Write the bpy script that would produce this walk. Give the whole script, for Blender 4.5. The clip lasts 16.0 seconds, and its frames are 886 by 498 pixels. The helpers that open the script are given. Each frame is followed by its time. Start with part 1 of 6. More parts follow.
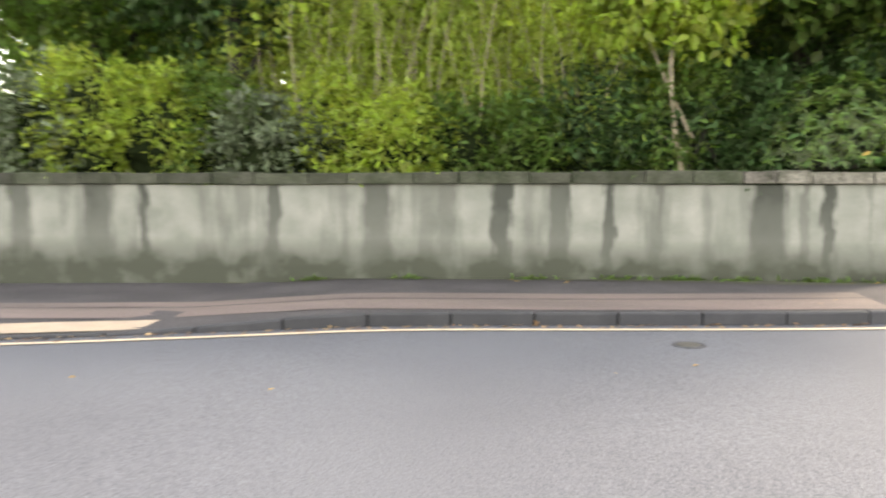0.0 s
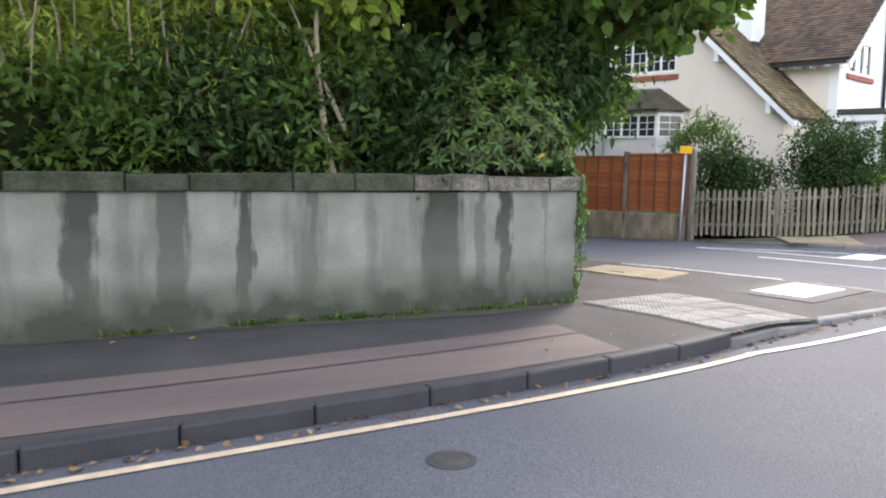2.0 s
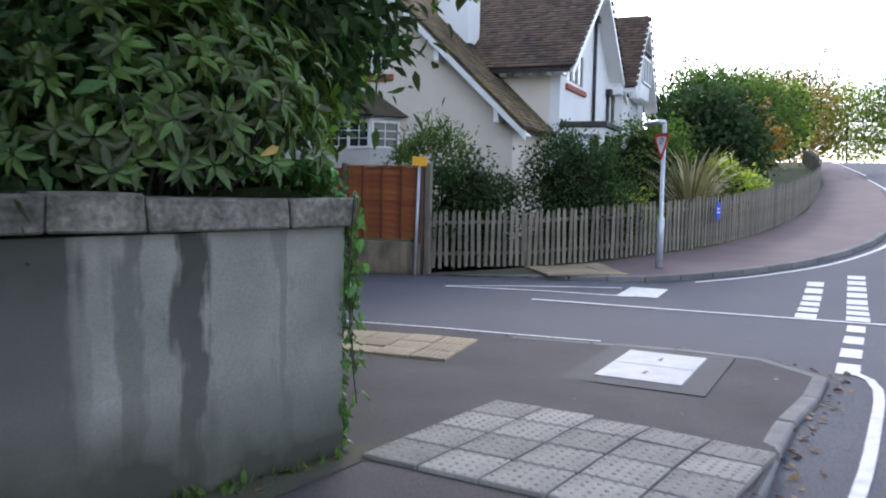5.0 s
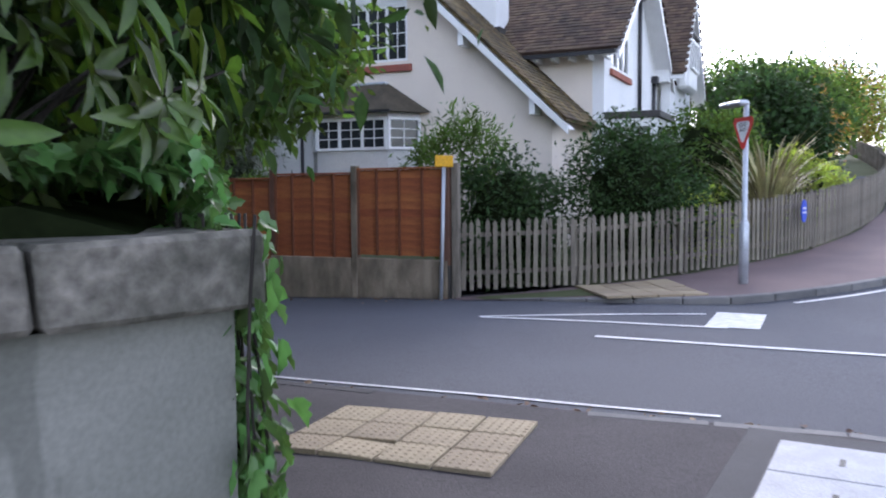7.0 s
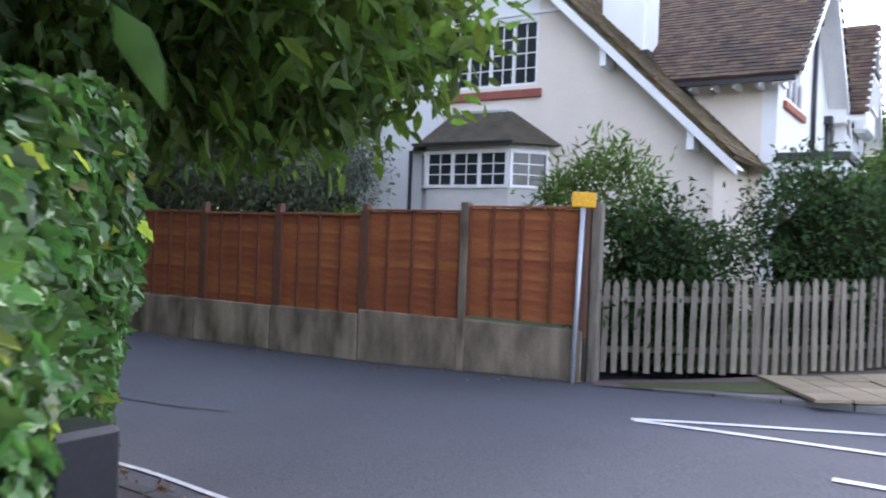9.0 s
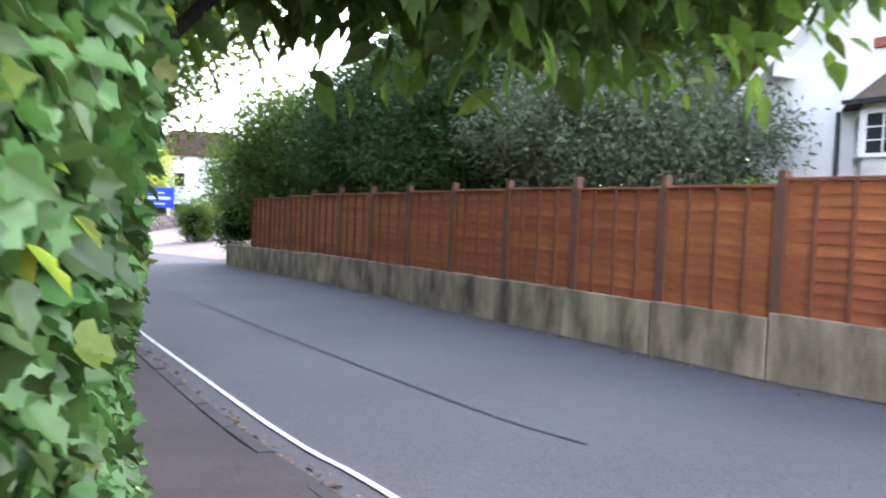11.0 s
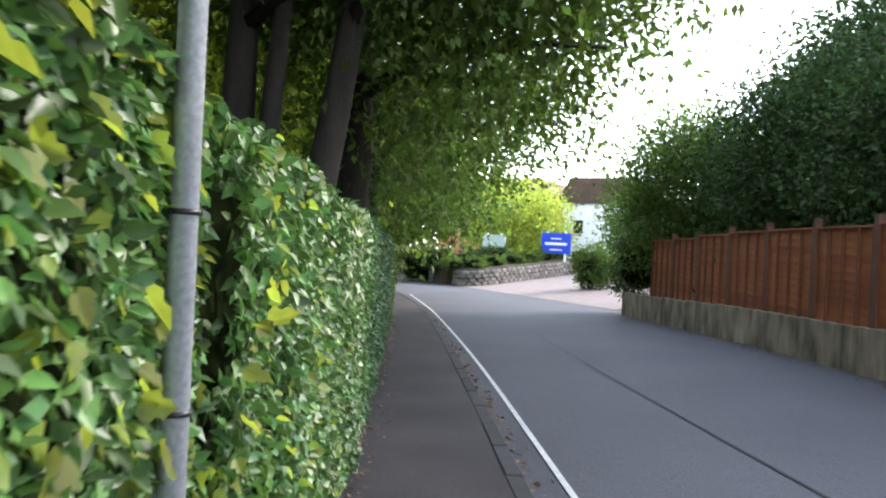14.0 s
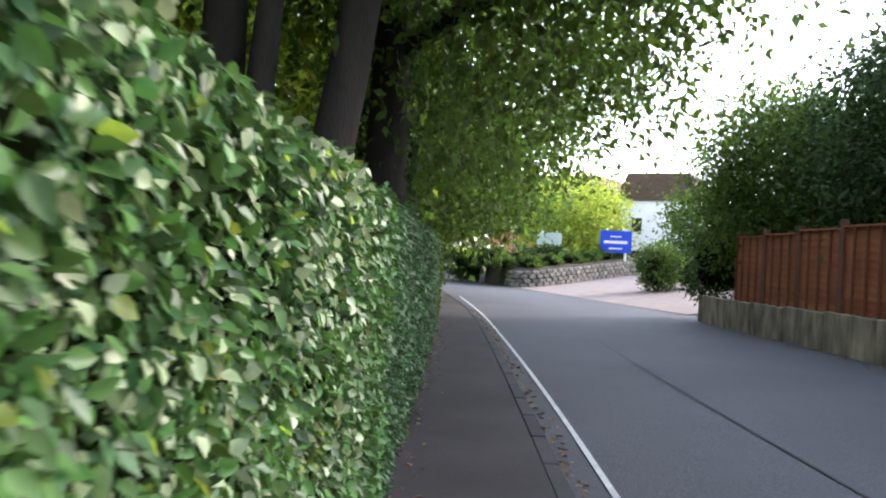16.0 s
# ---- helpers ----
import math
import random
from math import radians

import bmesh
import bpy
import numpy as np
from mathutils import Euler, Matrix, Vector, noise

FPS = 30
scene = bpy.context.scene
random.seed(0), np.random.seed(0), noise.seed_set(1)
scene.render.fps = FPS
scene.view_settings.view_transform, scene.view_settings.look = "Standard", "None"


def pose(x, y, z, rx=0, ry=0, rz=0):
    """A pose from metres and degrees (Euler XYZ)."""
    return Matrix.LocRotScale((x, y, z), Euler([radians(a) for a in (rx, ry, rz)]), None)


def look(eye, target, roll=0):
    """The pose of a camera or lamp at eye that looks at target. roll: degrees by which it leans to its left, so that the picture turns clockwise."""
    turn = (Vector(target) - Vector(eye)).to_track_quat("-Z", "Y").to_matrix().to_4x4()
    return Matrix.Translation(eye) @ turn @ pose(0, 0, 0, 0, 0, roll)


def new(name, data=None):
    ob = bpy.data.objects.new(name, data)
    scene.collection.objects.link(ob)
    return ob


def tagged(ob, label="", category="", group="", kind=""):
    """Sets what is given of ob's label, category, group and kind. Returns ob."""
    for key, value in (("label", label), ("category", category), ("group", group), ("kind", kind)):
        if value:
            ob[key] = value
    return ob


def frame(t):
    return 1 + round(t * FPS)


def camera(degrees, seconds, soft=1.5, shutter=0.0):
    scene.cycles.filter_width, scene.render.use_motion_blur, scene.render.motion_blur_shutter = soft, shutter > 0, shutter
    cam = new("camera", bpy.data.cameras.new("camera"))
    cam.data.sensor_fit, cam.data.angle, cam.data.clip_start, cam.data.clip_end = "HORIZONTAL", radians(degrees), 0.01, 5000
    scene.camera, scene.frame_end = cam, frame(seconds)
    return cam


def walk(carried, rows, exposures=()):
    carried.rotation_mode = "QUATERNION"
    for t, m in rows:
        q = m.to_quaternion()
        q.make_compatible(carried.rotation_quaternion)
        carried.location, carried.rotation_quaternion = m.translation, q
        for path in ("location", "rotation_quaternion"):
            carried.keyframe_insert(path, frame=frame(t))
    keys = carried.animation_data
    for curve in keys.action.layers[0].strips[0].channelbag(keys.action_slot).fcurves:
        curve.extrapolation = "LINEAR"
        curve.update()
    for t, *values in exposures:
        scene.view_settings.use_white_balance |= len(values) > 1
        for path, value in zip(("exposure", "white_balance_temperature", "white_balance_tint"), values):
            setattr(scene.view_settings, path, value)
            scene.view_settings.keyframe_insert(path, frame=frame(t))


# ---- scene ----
cam = camera(57.3, 16.0, soft=2.0, shutter=0.4)
PATH = [
    (0, (-4.248, -11.0, 1.277), (-4.536, -9.028, 1.093), -0.1),
    (0.5, (-4.722, -10.35, 1.296), (-4.583, -8.364, 1.106), 0.4),
    (1, (-5.072, -9.556, 1.345), (-4.616, -7.623, 1.108), -1.6),
    (1.5, (-5.099, -8.626, 1.413), (-4.432, -6.754, 1.192), 0.8),
    (2, (-4.94, -7.739, 1.437), (-4.147, -5.915, 1.225), 0.8),
    (2.5, (-4.8, -6.972, 1.458), (-3.952, -5.173, 1.252), 0.7),
    (3, (-4.507, -6.255, 1.478), (-3.489, -4.541, 1.319), -0.7),
    (3.5, (-4.169, -5.536, 1.497), (-2.941, -3.966, 1.337), -0.7),
    (4, (-3.733, -4.925, 1.488), (-2.352, -3.483, 1.369), -1.5),
    (4.2, (-3.521, -4.61, 1.453), (-2.124, -3.191, 1.274), -0.0),
    (6.3, (-1.428, -2.104, 1.352), (0.009, -0.72, 1.211), 1.4),
    (6.5, (-1.215, -1.941, 1.38), (0.237, -0.577, 1.203), 1.1),
    (7, (-0.76, -1.458, 1.375), (0.616, -0.015, 1.229), -0.5),
    (7.5, (-0.307, -0.922, 1.358), (1.012, 0.573, 1.204), 1.2),
    (8, (0.228, -0.381, 1.334), (1.482, 1.175, 1.254), 1.3),
    (8.2, (0.409, -0.127, 1.331), (1.666, 1.428, 1.281), 1.6),
    (10.3, (1.884, 2.239, 1.267), (2.57, 4.117, 1.193), 2.5),
    (11, (2.066, 2.909, 1.131), (2.37, 4.884, 1.049), 2.4),
    (11.5, (2.121, 3.339, 1.048), (2.27, 5.333, 1.051), 2.2),
    (12, (2.037, 3.815, 1.065), (1.939, 5.813, 1.081), 2.2),
    (12.5, (2.004, 4.405, 1.024), (1.806, 6.396, 1.016), 2.8),
    (13, (1.926, 5.025, 0.985), (1.412, 6.958, 0.961), 2.7),
    (13.5, (1.871, 5.624, 0.952), (1.256, 7.528, 0.94), 2.2),
    (14, (1.766, 6.109, 0.955), (1.117, 8.001, 0.952), 2.7),
    (14.5, (1.625, 6.609, 0.975), (0.922, 8.481, 1.005), 2.7),
    (15, (1.498, 7.093, 0.957), (0.771, 8.956, 0.964), 4.3),
    (15.5, (1.211, 7.659, 0.936), (0.466, 9.515, 0.941), 2.6),
    (16, (0.989, 8.271, 0.904), (0.222, 10.118, 0.894), 2.7),
]
walk(cam, [(t, look(eye, target, roll)) for t, eye, target, roll in PATH],
     [(0, 3.3, 8300, 10), (1.0, 3.1, 7800, 10), (2.0, 2.6, 6900, 14), (3.5, 2.05, 6200, 14), (4.2, 1.6, 6000, 14), (6.3, 1.9, 5900, 18), (8.2, 2.1, 5900, 20),
      (10.3, 3.3, 6300, 20), (11.0, 3.6, 6400, 20), (12.0, 3.5, 6500, 16), (13.5, 3.2, 6500, 12), (16.0, 2.95, 6500, 14)])

# ---- light ----
world = bpy.data.worlds.new("sky")
scene.world = world
world.use_nodes = True
wn = world.node_tree.nodes
sky = wn.new("ShaderNodeTexSky")
sky.sky_type, sky.sun_disc = "NISHITA", False
SUN_ELEVATION, SUN_BEARING = radians(30), radians(48)
sky.sun_elevation, sky.sun_rotation = SUN_ELEVATION, SUN_BEARING
sky.dust_density, sky.ozone_density = 1.0, 1.0
wn["Background"].inputs["Strength"].default_value = 0.15
haze = wn.new("ShaderNodeHueSaturation")
haze.inputs["Saturation"].default_value = 0.5
world.node_tree.links.new(sky.outputs[0], haze.inputs["Color"])
world.node_tree.links.new(haze.outputs[0], wn["Background"].inputs["Color"])
sun = new("sun", bpy.data.lights.new("sun", "SUN"))
sun.data.energy, sun.data.angle, sun.data.color = 0.55, radians(12), (1.0, 0.93, 0.82)
SUN_DIR = Vector((math.sin(SUN_BEARING) * math.cos(SUN_ELEVATION), math.cos(SUN_BEARING) * math.cos(SUN_ELEVATION), math.sin(SUN_ELEVATION)))
sun.matrix_world = look(SUN_DIR * 50, (0, 0, 0))


# ---- materials ----
def material(name, base, dark=None, rough=0.8, scale=6.0, fine=60.0, bump=0.3, metal=0.0, spread=0.5, islands=0.0, spec=0.5, stretch=(1, 1, 1), through_light=0.0, grain=0.2):
    """A procedural surface: two scales of colour variation, fine relief, optional variation by piece."""
    m = bpy.data.materials.new(name)
    m.use_nodes = True
    nt = m.node_tree
    N, L = nt.nodes, nt.links
    b = N["Principled BSDF"]
    co = N.new("ShaderNodeTexCoord")
    mp = N.new("ShaderNodeMapping")
    mp.inputs["Scale"].default_value = stretch
    L.new(co.outputs["Object"], mp.inputs["Vector"])
    n1 = N.new("ShaderNodeTexNoise")
    n1.inputs["Scale"].default_value, n1.inputs["Detail"].default_value = scale, 6
    n2 = N.new("ShaderNodeTexNoise")
    n2.inputs["Scale"].default_value, n2.inputs["Detail"].default_value = fine, 4
    for n in (n1, n2):
        L.new(mp.outputs[0], n.inputs["Vector"])
    dark = dark or tuple(c * 0.6 for c in base)
    r1 = N.new("ShaderNodeValToRGB")
    r1.color_ramp.elements[0].position, r1.color_ramp.elements[1].position = 0.5 - spread / 2, 0.5 + spread / 2
    r1.color_ramp.elements[0].color, r1.color_ramp.elements[1].color = (*dark, 1), (*base, 1)
    L.new(n1.outputs[0], r1.inputs[0])
    col = r1.outputs[0]
    hs = N.new("ShaderNodeHueSaturation")
    mr = N.new("ShaderNodeMapRange")
    mr.inputs["From Min"].default_value, mr.inputs["From Max"].default_value = 0.3, 0.7
    mr.inputs["To Min"].default_value, mr.inputs["To Max"].default_value = 1 - grain, 1 + grain
    L.new(n2.outputs[0], mr.inputs["Value"])
    val = mr.outputs[0]
    if islands:
        geo = N.new("ShaderNodeNewGeometry")
        inf = N.new("ShaderNodeObjectInfo")
        add = N.new("ShaderNodeMath")
        add.operation = "ADD"
        L.new(geo.outputs["Random Per Island"], add.inputs[0])
        L.new(inf.outputs["Random"], add.inputs[1])
        fr = N.new("ShaderNodeMath")
        fr.operation = "FRACT"
        L.new(add.outputs[0], fr.inputs[0])
        m2 = N.new("ShaderNodeMapRange")
        m2.inputs["To Min"].default_value, m2.inputs["To Max"].default_value = 1 - islands, 1 + islands
        L.new(fr.outputs[0], m2.inputs["Value"])
        mul = N.new("ShaderNodeMath")
        mul.operation = "MULTIPLY"
        L.new(val, mul.inputs[0])
        L.new(m2.outputs[0], mul.inputs[1])
        val = mul.outputs[0]
        m3 = N.new("ShaderNodeMapRange")
        m3.inputs["To Min"].default_value, m3.inputs["To Max"].default_value = 0.5 - 0.045 * islands, 0.5 + 0.03 * islands
        L.new(fr.outputs[0], m3.inputs["Value"])
        L.new(m3.outputs[0], hs.inputs["Hue"])
    L.new(val, hs.inputs["Value"])
    L.new(col, hs.inputs["Color"])
    L.new(hs.outputs[0], b.inputs["Base Color"])
    b.inputs["Roughness"].default_value, b.inputs["Metallic"].default_value = rough, metal
    b.inputs["Specular IOR Level"].default_value = spec
    if bump:
        bp = N.new("ShaderNodeBump")
        bp.inputs["Strength"].default_value, bp.inputs["Distance"].default_value = bump, 0.01
        L.new(n2.outputs[0], bp.inputs["Height"])
        L.new(bp.outputs[0], b.inputs["Normal"])
    if through_light:
        tr = N.new("ShaderNodeBsdfTranslucent")
        hs2 = N.new("ShaderNodeHueSaturation")
        hs2.inputs["Value"].default_value, hs2.inputs["Saturation"].default_value = 1.5, 1.1
        L.new(hs.outputs[0], hs2.inputs["Color"])
        L.new(hs2.outputs[0], tr.inputs["Color"])
        mx = N.new("ShaderNodeMixShader")
        mx.inputs[0].default_value = through_light
        L.new(b.outputs[0], mx.inputs[1])
        L.new(tr.outputs[0], mx.inputs[2])
        L.new(mx.outputs[0], N["Material Output"].inputs["Surface"])
    return m


asphalt = material("asphalt", (0.092, 0.095, 0.110), (0.070, 0.072, 0.085), 0.85, 0.45, 75, 0.55, spec=0.3, grain=0.45)
pave_asphalt = material("pavement_asphalt", (0.070, 0.063, 0.066), (0.037, 0.033, 0.036), 0.85, 1.1, 85, 0.6, spec=0.25, grain=0.38)
far_asphalt = material("red_asphalt", (0.17, 0.115, 0.11), (0.12, 0.085, 0.085), 0.85, 1.0, 150, 0.4)
soil = material("soil_and_litter", (0.07, 0.055, 0.035), (0.03, 0.03, 0.015), 0.95, 2.0, 40, 0.6)
grass_ground = material("rough_grass", (0.08, 0.10, 0.03), (0.05, 0.055, 0.02), 0.95, 1.5, 60, 0.6)
kerb_stone = material("kerb_concrete", (0.20, 0.19, 0.18), (0.10, 0.10, 0.105), 0.85, 3, 90, 0.4, islands=0.15)
kerb_dark = material("kerb_granite", (0.038, 0.037, 0.041), (0.018, 0.018, 0.022), 0.8, 3, 90, 0.4, islands=0.2)
paint_white = material("white_road_paint", (0.72, 0.72, 0.72), (0.45, 0.45, 0.46), 0.7, 9, 120, 0.2)
paint_yellow = material("worn_yellow_paint", (0.60, 0.47, 0.33), (0.38, 0.30, 0.22), 0.7, 9, 120, 0.2)
tactile_mat = material("buff_tactile_paving", (0.40, 0.32, 0.20), (0.25, 0.20, 0.13), 0.85, 3, 90, 0.3, islands=0.18)
tactile_grey = material("grey_tactile_paving", (0.28, 0.265, 0.24), (0.15, 0.143, 0.135), 0.85, 4, 90, 0.3, islands=0.3)
steel_plate = material("pale_worn_steel_cover", (0.31, 0.325, 0.35), (0.22, 0.235, 0.26), 0.55, 5, 80, 0.3)
dark_patch = material("fresh_asphalt_patch", (0.035, 0.036, 0.042), (0.025, 0.025, 0.03), 0.8, 3, 160, 0.4)
cast_iron = material("cast_iron", (0.05, 0.045, 0.04), (0.03, 0.028, 0.025), 0.6, 6, 80, 0.4)
coping_mat = material("weathered_coping_stone", (0.15, 0.135, 0.115), (0.055, 0.052, 0.04), 0.95, 9.0, 32, 1.0, islands=0.25, spread=0.35, grain=0.4)
coping_moss = material("mossy_black_coping_stone", (0.05, 0.05, 0.036), (0.018, 0.022, 0.010), 0.95, 5.0, 32, 1.0, islands=0.35, spread=0.35, grain=0.35)
concrete = material("aged_concrete", (0.38, 0.31, 0.225), (0.075, 0.06, 0.038), 0.9, 1.6, 60, 0.5, islands=0.14, stretch=(2.0, 2.0, 0.8), spread=0.4)
# stained wood, coloured darker to stand for the shadow sides of the battens
batten_shade_mat = material("shade_darkened_batten", (0.19, 0.062, 0.024), (0.11, 0.036, 0.016), 0.8, 4, 50, 0.4)
fence_wood = material("red_brown_stained_wood", (0.38, 0.12, 0.038), (0.21, 0.062, 0.022), 0.75, 2.5, 40, 0.5, islands=0.16, stretch=(1, 1, 5))
fence_post_mat = material("dark_stained_post", (0.15, 0.07, 0.045), (0.09, 0.045, 0.03), 0.8, 4, 50, 0.4)
grey_wood = material("weathered_grey_wood", (0.26, 0.225, 0.18), (0.10, 0.09, 0.07), 0.9, 5, 60, 0.5, islands=0.25, stretch=(3, 3, 0.5))
bark = material("bark", (0.032, 0.026, 0.02), (0.014, 0.011, 0.009), 0.95, 4, 30, 1.0, stretch=(2, 2, 0.5))
pale_bark = material("pale_young_bark", (0.34, 0.28, 0.20), (0.20, 0.16, 0.12), 0.9, 6, 40, 0.5)
leaf_dark = material("dark_evergreen_leaf", (0.044, 0.082, 0.024), (0.02, 0.042, 0.012), 0.7, 3, 30, 0.0, islands=0.5, spec=0.25, through_light=0.25)
leaf_mid = material("mid_green_leaf", (0.095, 0.15, 0.034), (0.05, 0.088, 0.018), 0.6, 2, 30, 0.0, islands=0.5, spec=0.3, through_light=0.5)
leaf_light = material("yellow_green_leaf", (0.30, 0.35, 0.07), (0.18, 0.25, 0.048), 0.5, 2, 30, 0.0, islands=0.45, through_light=0.62)
leaf_ivy = material("glossy_ivy_leaf", (0.115, 0.225, 0.06), (0.045, 0.10, 0.03), 0.4, 3, 30, 0.0, islands=0.55, spec=0.38, through_light=0.25)
leaf_privet = material("clipped_privet_leaf", (0.088, 0.175, 0.068), (0.04, 0.09, 0.036), 0.4, 3, 30, 0.0, islands=0.5, spec=0.45, through_light=0.22)
leaf_rhodo = material("leathery_long_leaf", (0.10, 0.16, 0.028), (0.035, 0.065, 0.014), 0.42, 4, 30, 0.0, islands=0.55, through_light=0.4)
leaf_grey = material("grey_green_leaf", (0.13, 0.16, 0.09), (0.07, 0.09, 0.05), 0.5, 2, 30, 0.0, islands=0.4, through_light=0.3)
leaf_pale = material("pale_variegated_leaf", (0.42, 0.48, 0.30), (0.25, 0.32, 0.16), 0.4, 3, 30, 0.0, islands=0.3, through_light=0.25)
leaf_autumn = material("autumn_leaf", (0.36, 0.22, 0.05), (0.25, 0.16, 0.04), 0.5, 2, 30, 0.0, islands=0.4, through_light=0.3)
leaf_litter = material("dry_brown_leaf", (0.24, 0.15, 0.08), (0.12, 0.075, 0.045), 0.75, 3, 30, 0.0, islands=0.5, through_light=0.1)
# near-black colour standing for the shade deep inside hedge and shrubs
shade_core = material("near_black_shade_fill", (0.016, 0.022, 0.009), (0.008, 0.011, 0.005), 1.0, 6, 40, 0.0, spec=0.0)
white_render = material("white_painted_render", (0.80, 0.80, 0.80), (0.70, 0.71, 0.71), 0.9, 1.2, 60, 0.4)
cream_render = material("cream_painted_render", (0.76, 0.68, 0.59), (0.68, 0.60, 0.52), 0.9, 1.2, 60, 0.4)
white_paint = material("white_gloss_paint", (0.80, 0.80, 0.80), (0.72, 0.72, 0.72), 0.4, 3, 60, 0.1)
black_paint = material("black_paint", (0.02, 0.02, 0.025), (0.012, 0.012, 0.015), 0.4, 4, 60, 0.1)
tile_mat = material("mossy_clay_tile", (0.11, 0.068, 0.042), (0.05, 0.036, 0.024), 0.9, 1.3, 30, 0.5, islands=0.4)
moss_tile = material("moss_covered_tile", (0.15, 0.105, 0.04), (0.055, 0.043, 0.022), 0.95, 2.2, 25, 0.7, islands=0.35, spread=0.3)
brick_red = material("red_brick", (0.36, 0.12, 0.08), (0.25, 0.085, 0.06), 0.9, 3, 60, 0.4, islands=0.2)
galvanised = material("galvanised_steel", (0.54, 0.57, 0.62), (0.40, 0.43, 0.48), 0.42, 5, 70, 0.15, metal=0.5)
sign_red = material("red_sign_film", (0.62, 0.04, 0.03), (0.5, 0.03, 0.03), 0.4, 4, 50, 0.0)
sign_blue = material("blue_sign_board", (0.01, 0.06, 0.55), (0.01, 0.05, 0.45), 0.4, 2, 50, 0.0)
sign_yellow = material("yellow_sign_plate", (0.85, 0.45, 0.01), (0.7, 0.36, 0.01), 0.45, 4, 50, 0.0)
stone = material("dry_stone", (0.24, 0.22, 0.19), (0.12, 0.11, 0.10), 0.95, 4, 50, 0.6, islands=0.3)
glass = material("window_glass", (0.03, 0.035, 0.04), (0.02, 0.022, 0.025), 0.05, 3, 40, 0.0)
blind_mat = material("drawn_curtain", (0.5, 0.5, 0.5), (0.35, 0.36, 0.37), 0.9, 5, 40, 0.0)


def stained_wall_material():
    """White lime render with dark drips under the coping, a damp foot and pale patches."""
    m = material("stained_white_render", (0.235, 0.23, 0.205), (0.125, 0.13, 0.11), 0.95, 2.2, 80, 0.15, grain=0.12)
    nt = m.node_tree
    N, L = nt.nodes, nt.links
    b, hs = N["Principled BSDF"], [n for n in N if n.type == "HUE_SAT"][0]
    co = N.new("ShaderNodeTexCoord")
    mp = N.new("ShaderNodeMapping")
    mp.inputs["Scale"].default_value = (1.25, 1.0, 0.16)
    L.new(co.outputs["Object"], mp.inputs["Vector"])
    drip = N.new("ShaderNodeTexNoise")
    drip.inputs["Scale"].default_value, drip.inputs["Detail"].default_value, drip.inputs["Roughness"].default_value = 1.25, 6, 0.62
    L.new(mp.outputs[0], drip.inputs["Vector"])
    r = N.new("ShaderNodeValToRGB")
    r.color_ramp.elements[0].position, r.color_ramp.elements[1].position = 0.51, 0.585
    L.new(drip.outputs[0], r.inputs[0])
    sep = N.new("ShaderNodeSeparateXYZ")
    L.new(co.outputs["Object"], sep.inputs[0])
    foot = N.new("ShaderNodeMapRange")
    foot.inputs["From Min"].default_value, foot.inputs["From Max"].default_value = 0.40, -0.02
    L.new(sep.outputs["Z"], foot.inputs["Value"])
    n3 = N.new("ShaderNodeTexNoise")
    n3.inputs["Scale"].default_value, n3.inputs["Detail"].default_value = 2.2, 6
    L.new(co.outputs["Object"], n3.inputs["Vector"])
    k = N.new("ShaderNodeMath")
    k.operation = "MULTIPLY_ADD"
    k.inputs[1].default_value = 2.8
    L.new(n3.outputs[0], k.inputs[0])
    k.inputs[2].default_value = -0.35
    fm = N.new("ShaderNodeMath")
    fm.operation, fm.use_clamp = "MULTIPLY", True
    L.new(foot.outputs[0], fm.inputs[0])
    L.new(k.outputs[0], fm.inputs[1])
    mixa = N.new("ShaderNodeMix")
    mixa.data_type = "RGBA"
    def calc(op, x, y, clamp=False):
        n = N.new("ShaderNodeMath")
        n.operation, n.use_clamp = op, clamp
        for k, v in enumerate((x, y)):
            if isinstance(v, (int, float)):
                n.inputs[k].default_value = v
            else:
                L.new(v, n.inputs[k])
        return n.outputs[0]
    edge = N.new("ShaderNodeTexNoise")
    edge.inputs["Scale"].default_value, edge.inputs["Detail"].default_value = 3.2, 5
    L.new(co.outputs["Object"], edge.inputs["Vector"])
    wobble = calc("ADD", sep.outputs["X"], calc("MULTIPLY", calc("SUBTRACT", edge.outputs[0], 0.5), 0.22))
    ragged = N.new("ShaderNodeTexNoise")
    ragged.inputs["Scale"].default_value, ragged.inputs["Detail"].default_value = 14.0, 6
    L.new(mp.outputs[0], ragged.inputs["Vector"])
    wobble = calc("ADD", wobble, calc("MULTIPLY", calc("SUBTRACT", ragged.outputs[0], 0.5), 0.20))
    streaks = 0.0
    # runs of black algae below the joints of the coping: place along the wall, half width, strength
    for c, w, k in ((-12.2, 0.22, 0.7), (-10.95, 0.30, 0.75), (-10.24, 0.08, 0.9), (-8.27, 0.14, 0.8), (-6.78, 0.27, 0.7), (-5.81, 0.17, 0.5), (-5.05, 0.17, 1.0),
                    (-4.28, 0.17, 0.75), (-3.62, 0.09, 0.9), (-2.97, 0.06, 0.55), (-1.6, 0.28, 0.85), (-1.14, 0.08, 0.5), (-0.86, 0.09, 0.9), (-0.35, 0.05, 0.3)):
        away = calc("DIVIDE", calc("ABSOLUTE", calc("SUBTRACT", wobble, c), 0.0), w)
        pulse = calc("MULTIPLY", calc("MULTIPLY", calc("SUBTRACT", 1.0, away), 2.2, True), k)
        streaks = calc("MAXIMUM", pulse, streaks)
    run = N.new("ShaderNodeMapRange")
    run.inputs["From Min"].default_value, run.inputs["From Max"].default_value = 0.1, 1.0
    run.inputs["To Min"].default_value, run.inputs["To Max"].default_value = 0.6, 1.1
    L.new(sep.outputs["Z"], run.inputs["Value"])
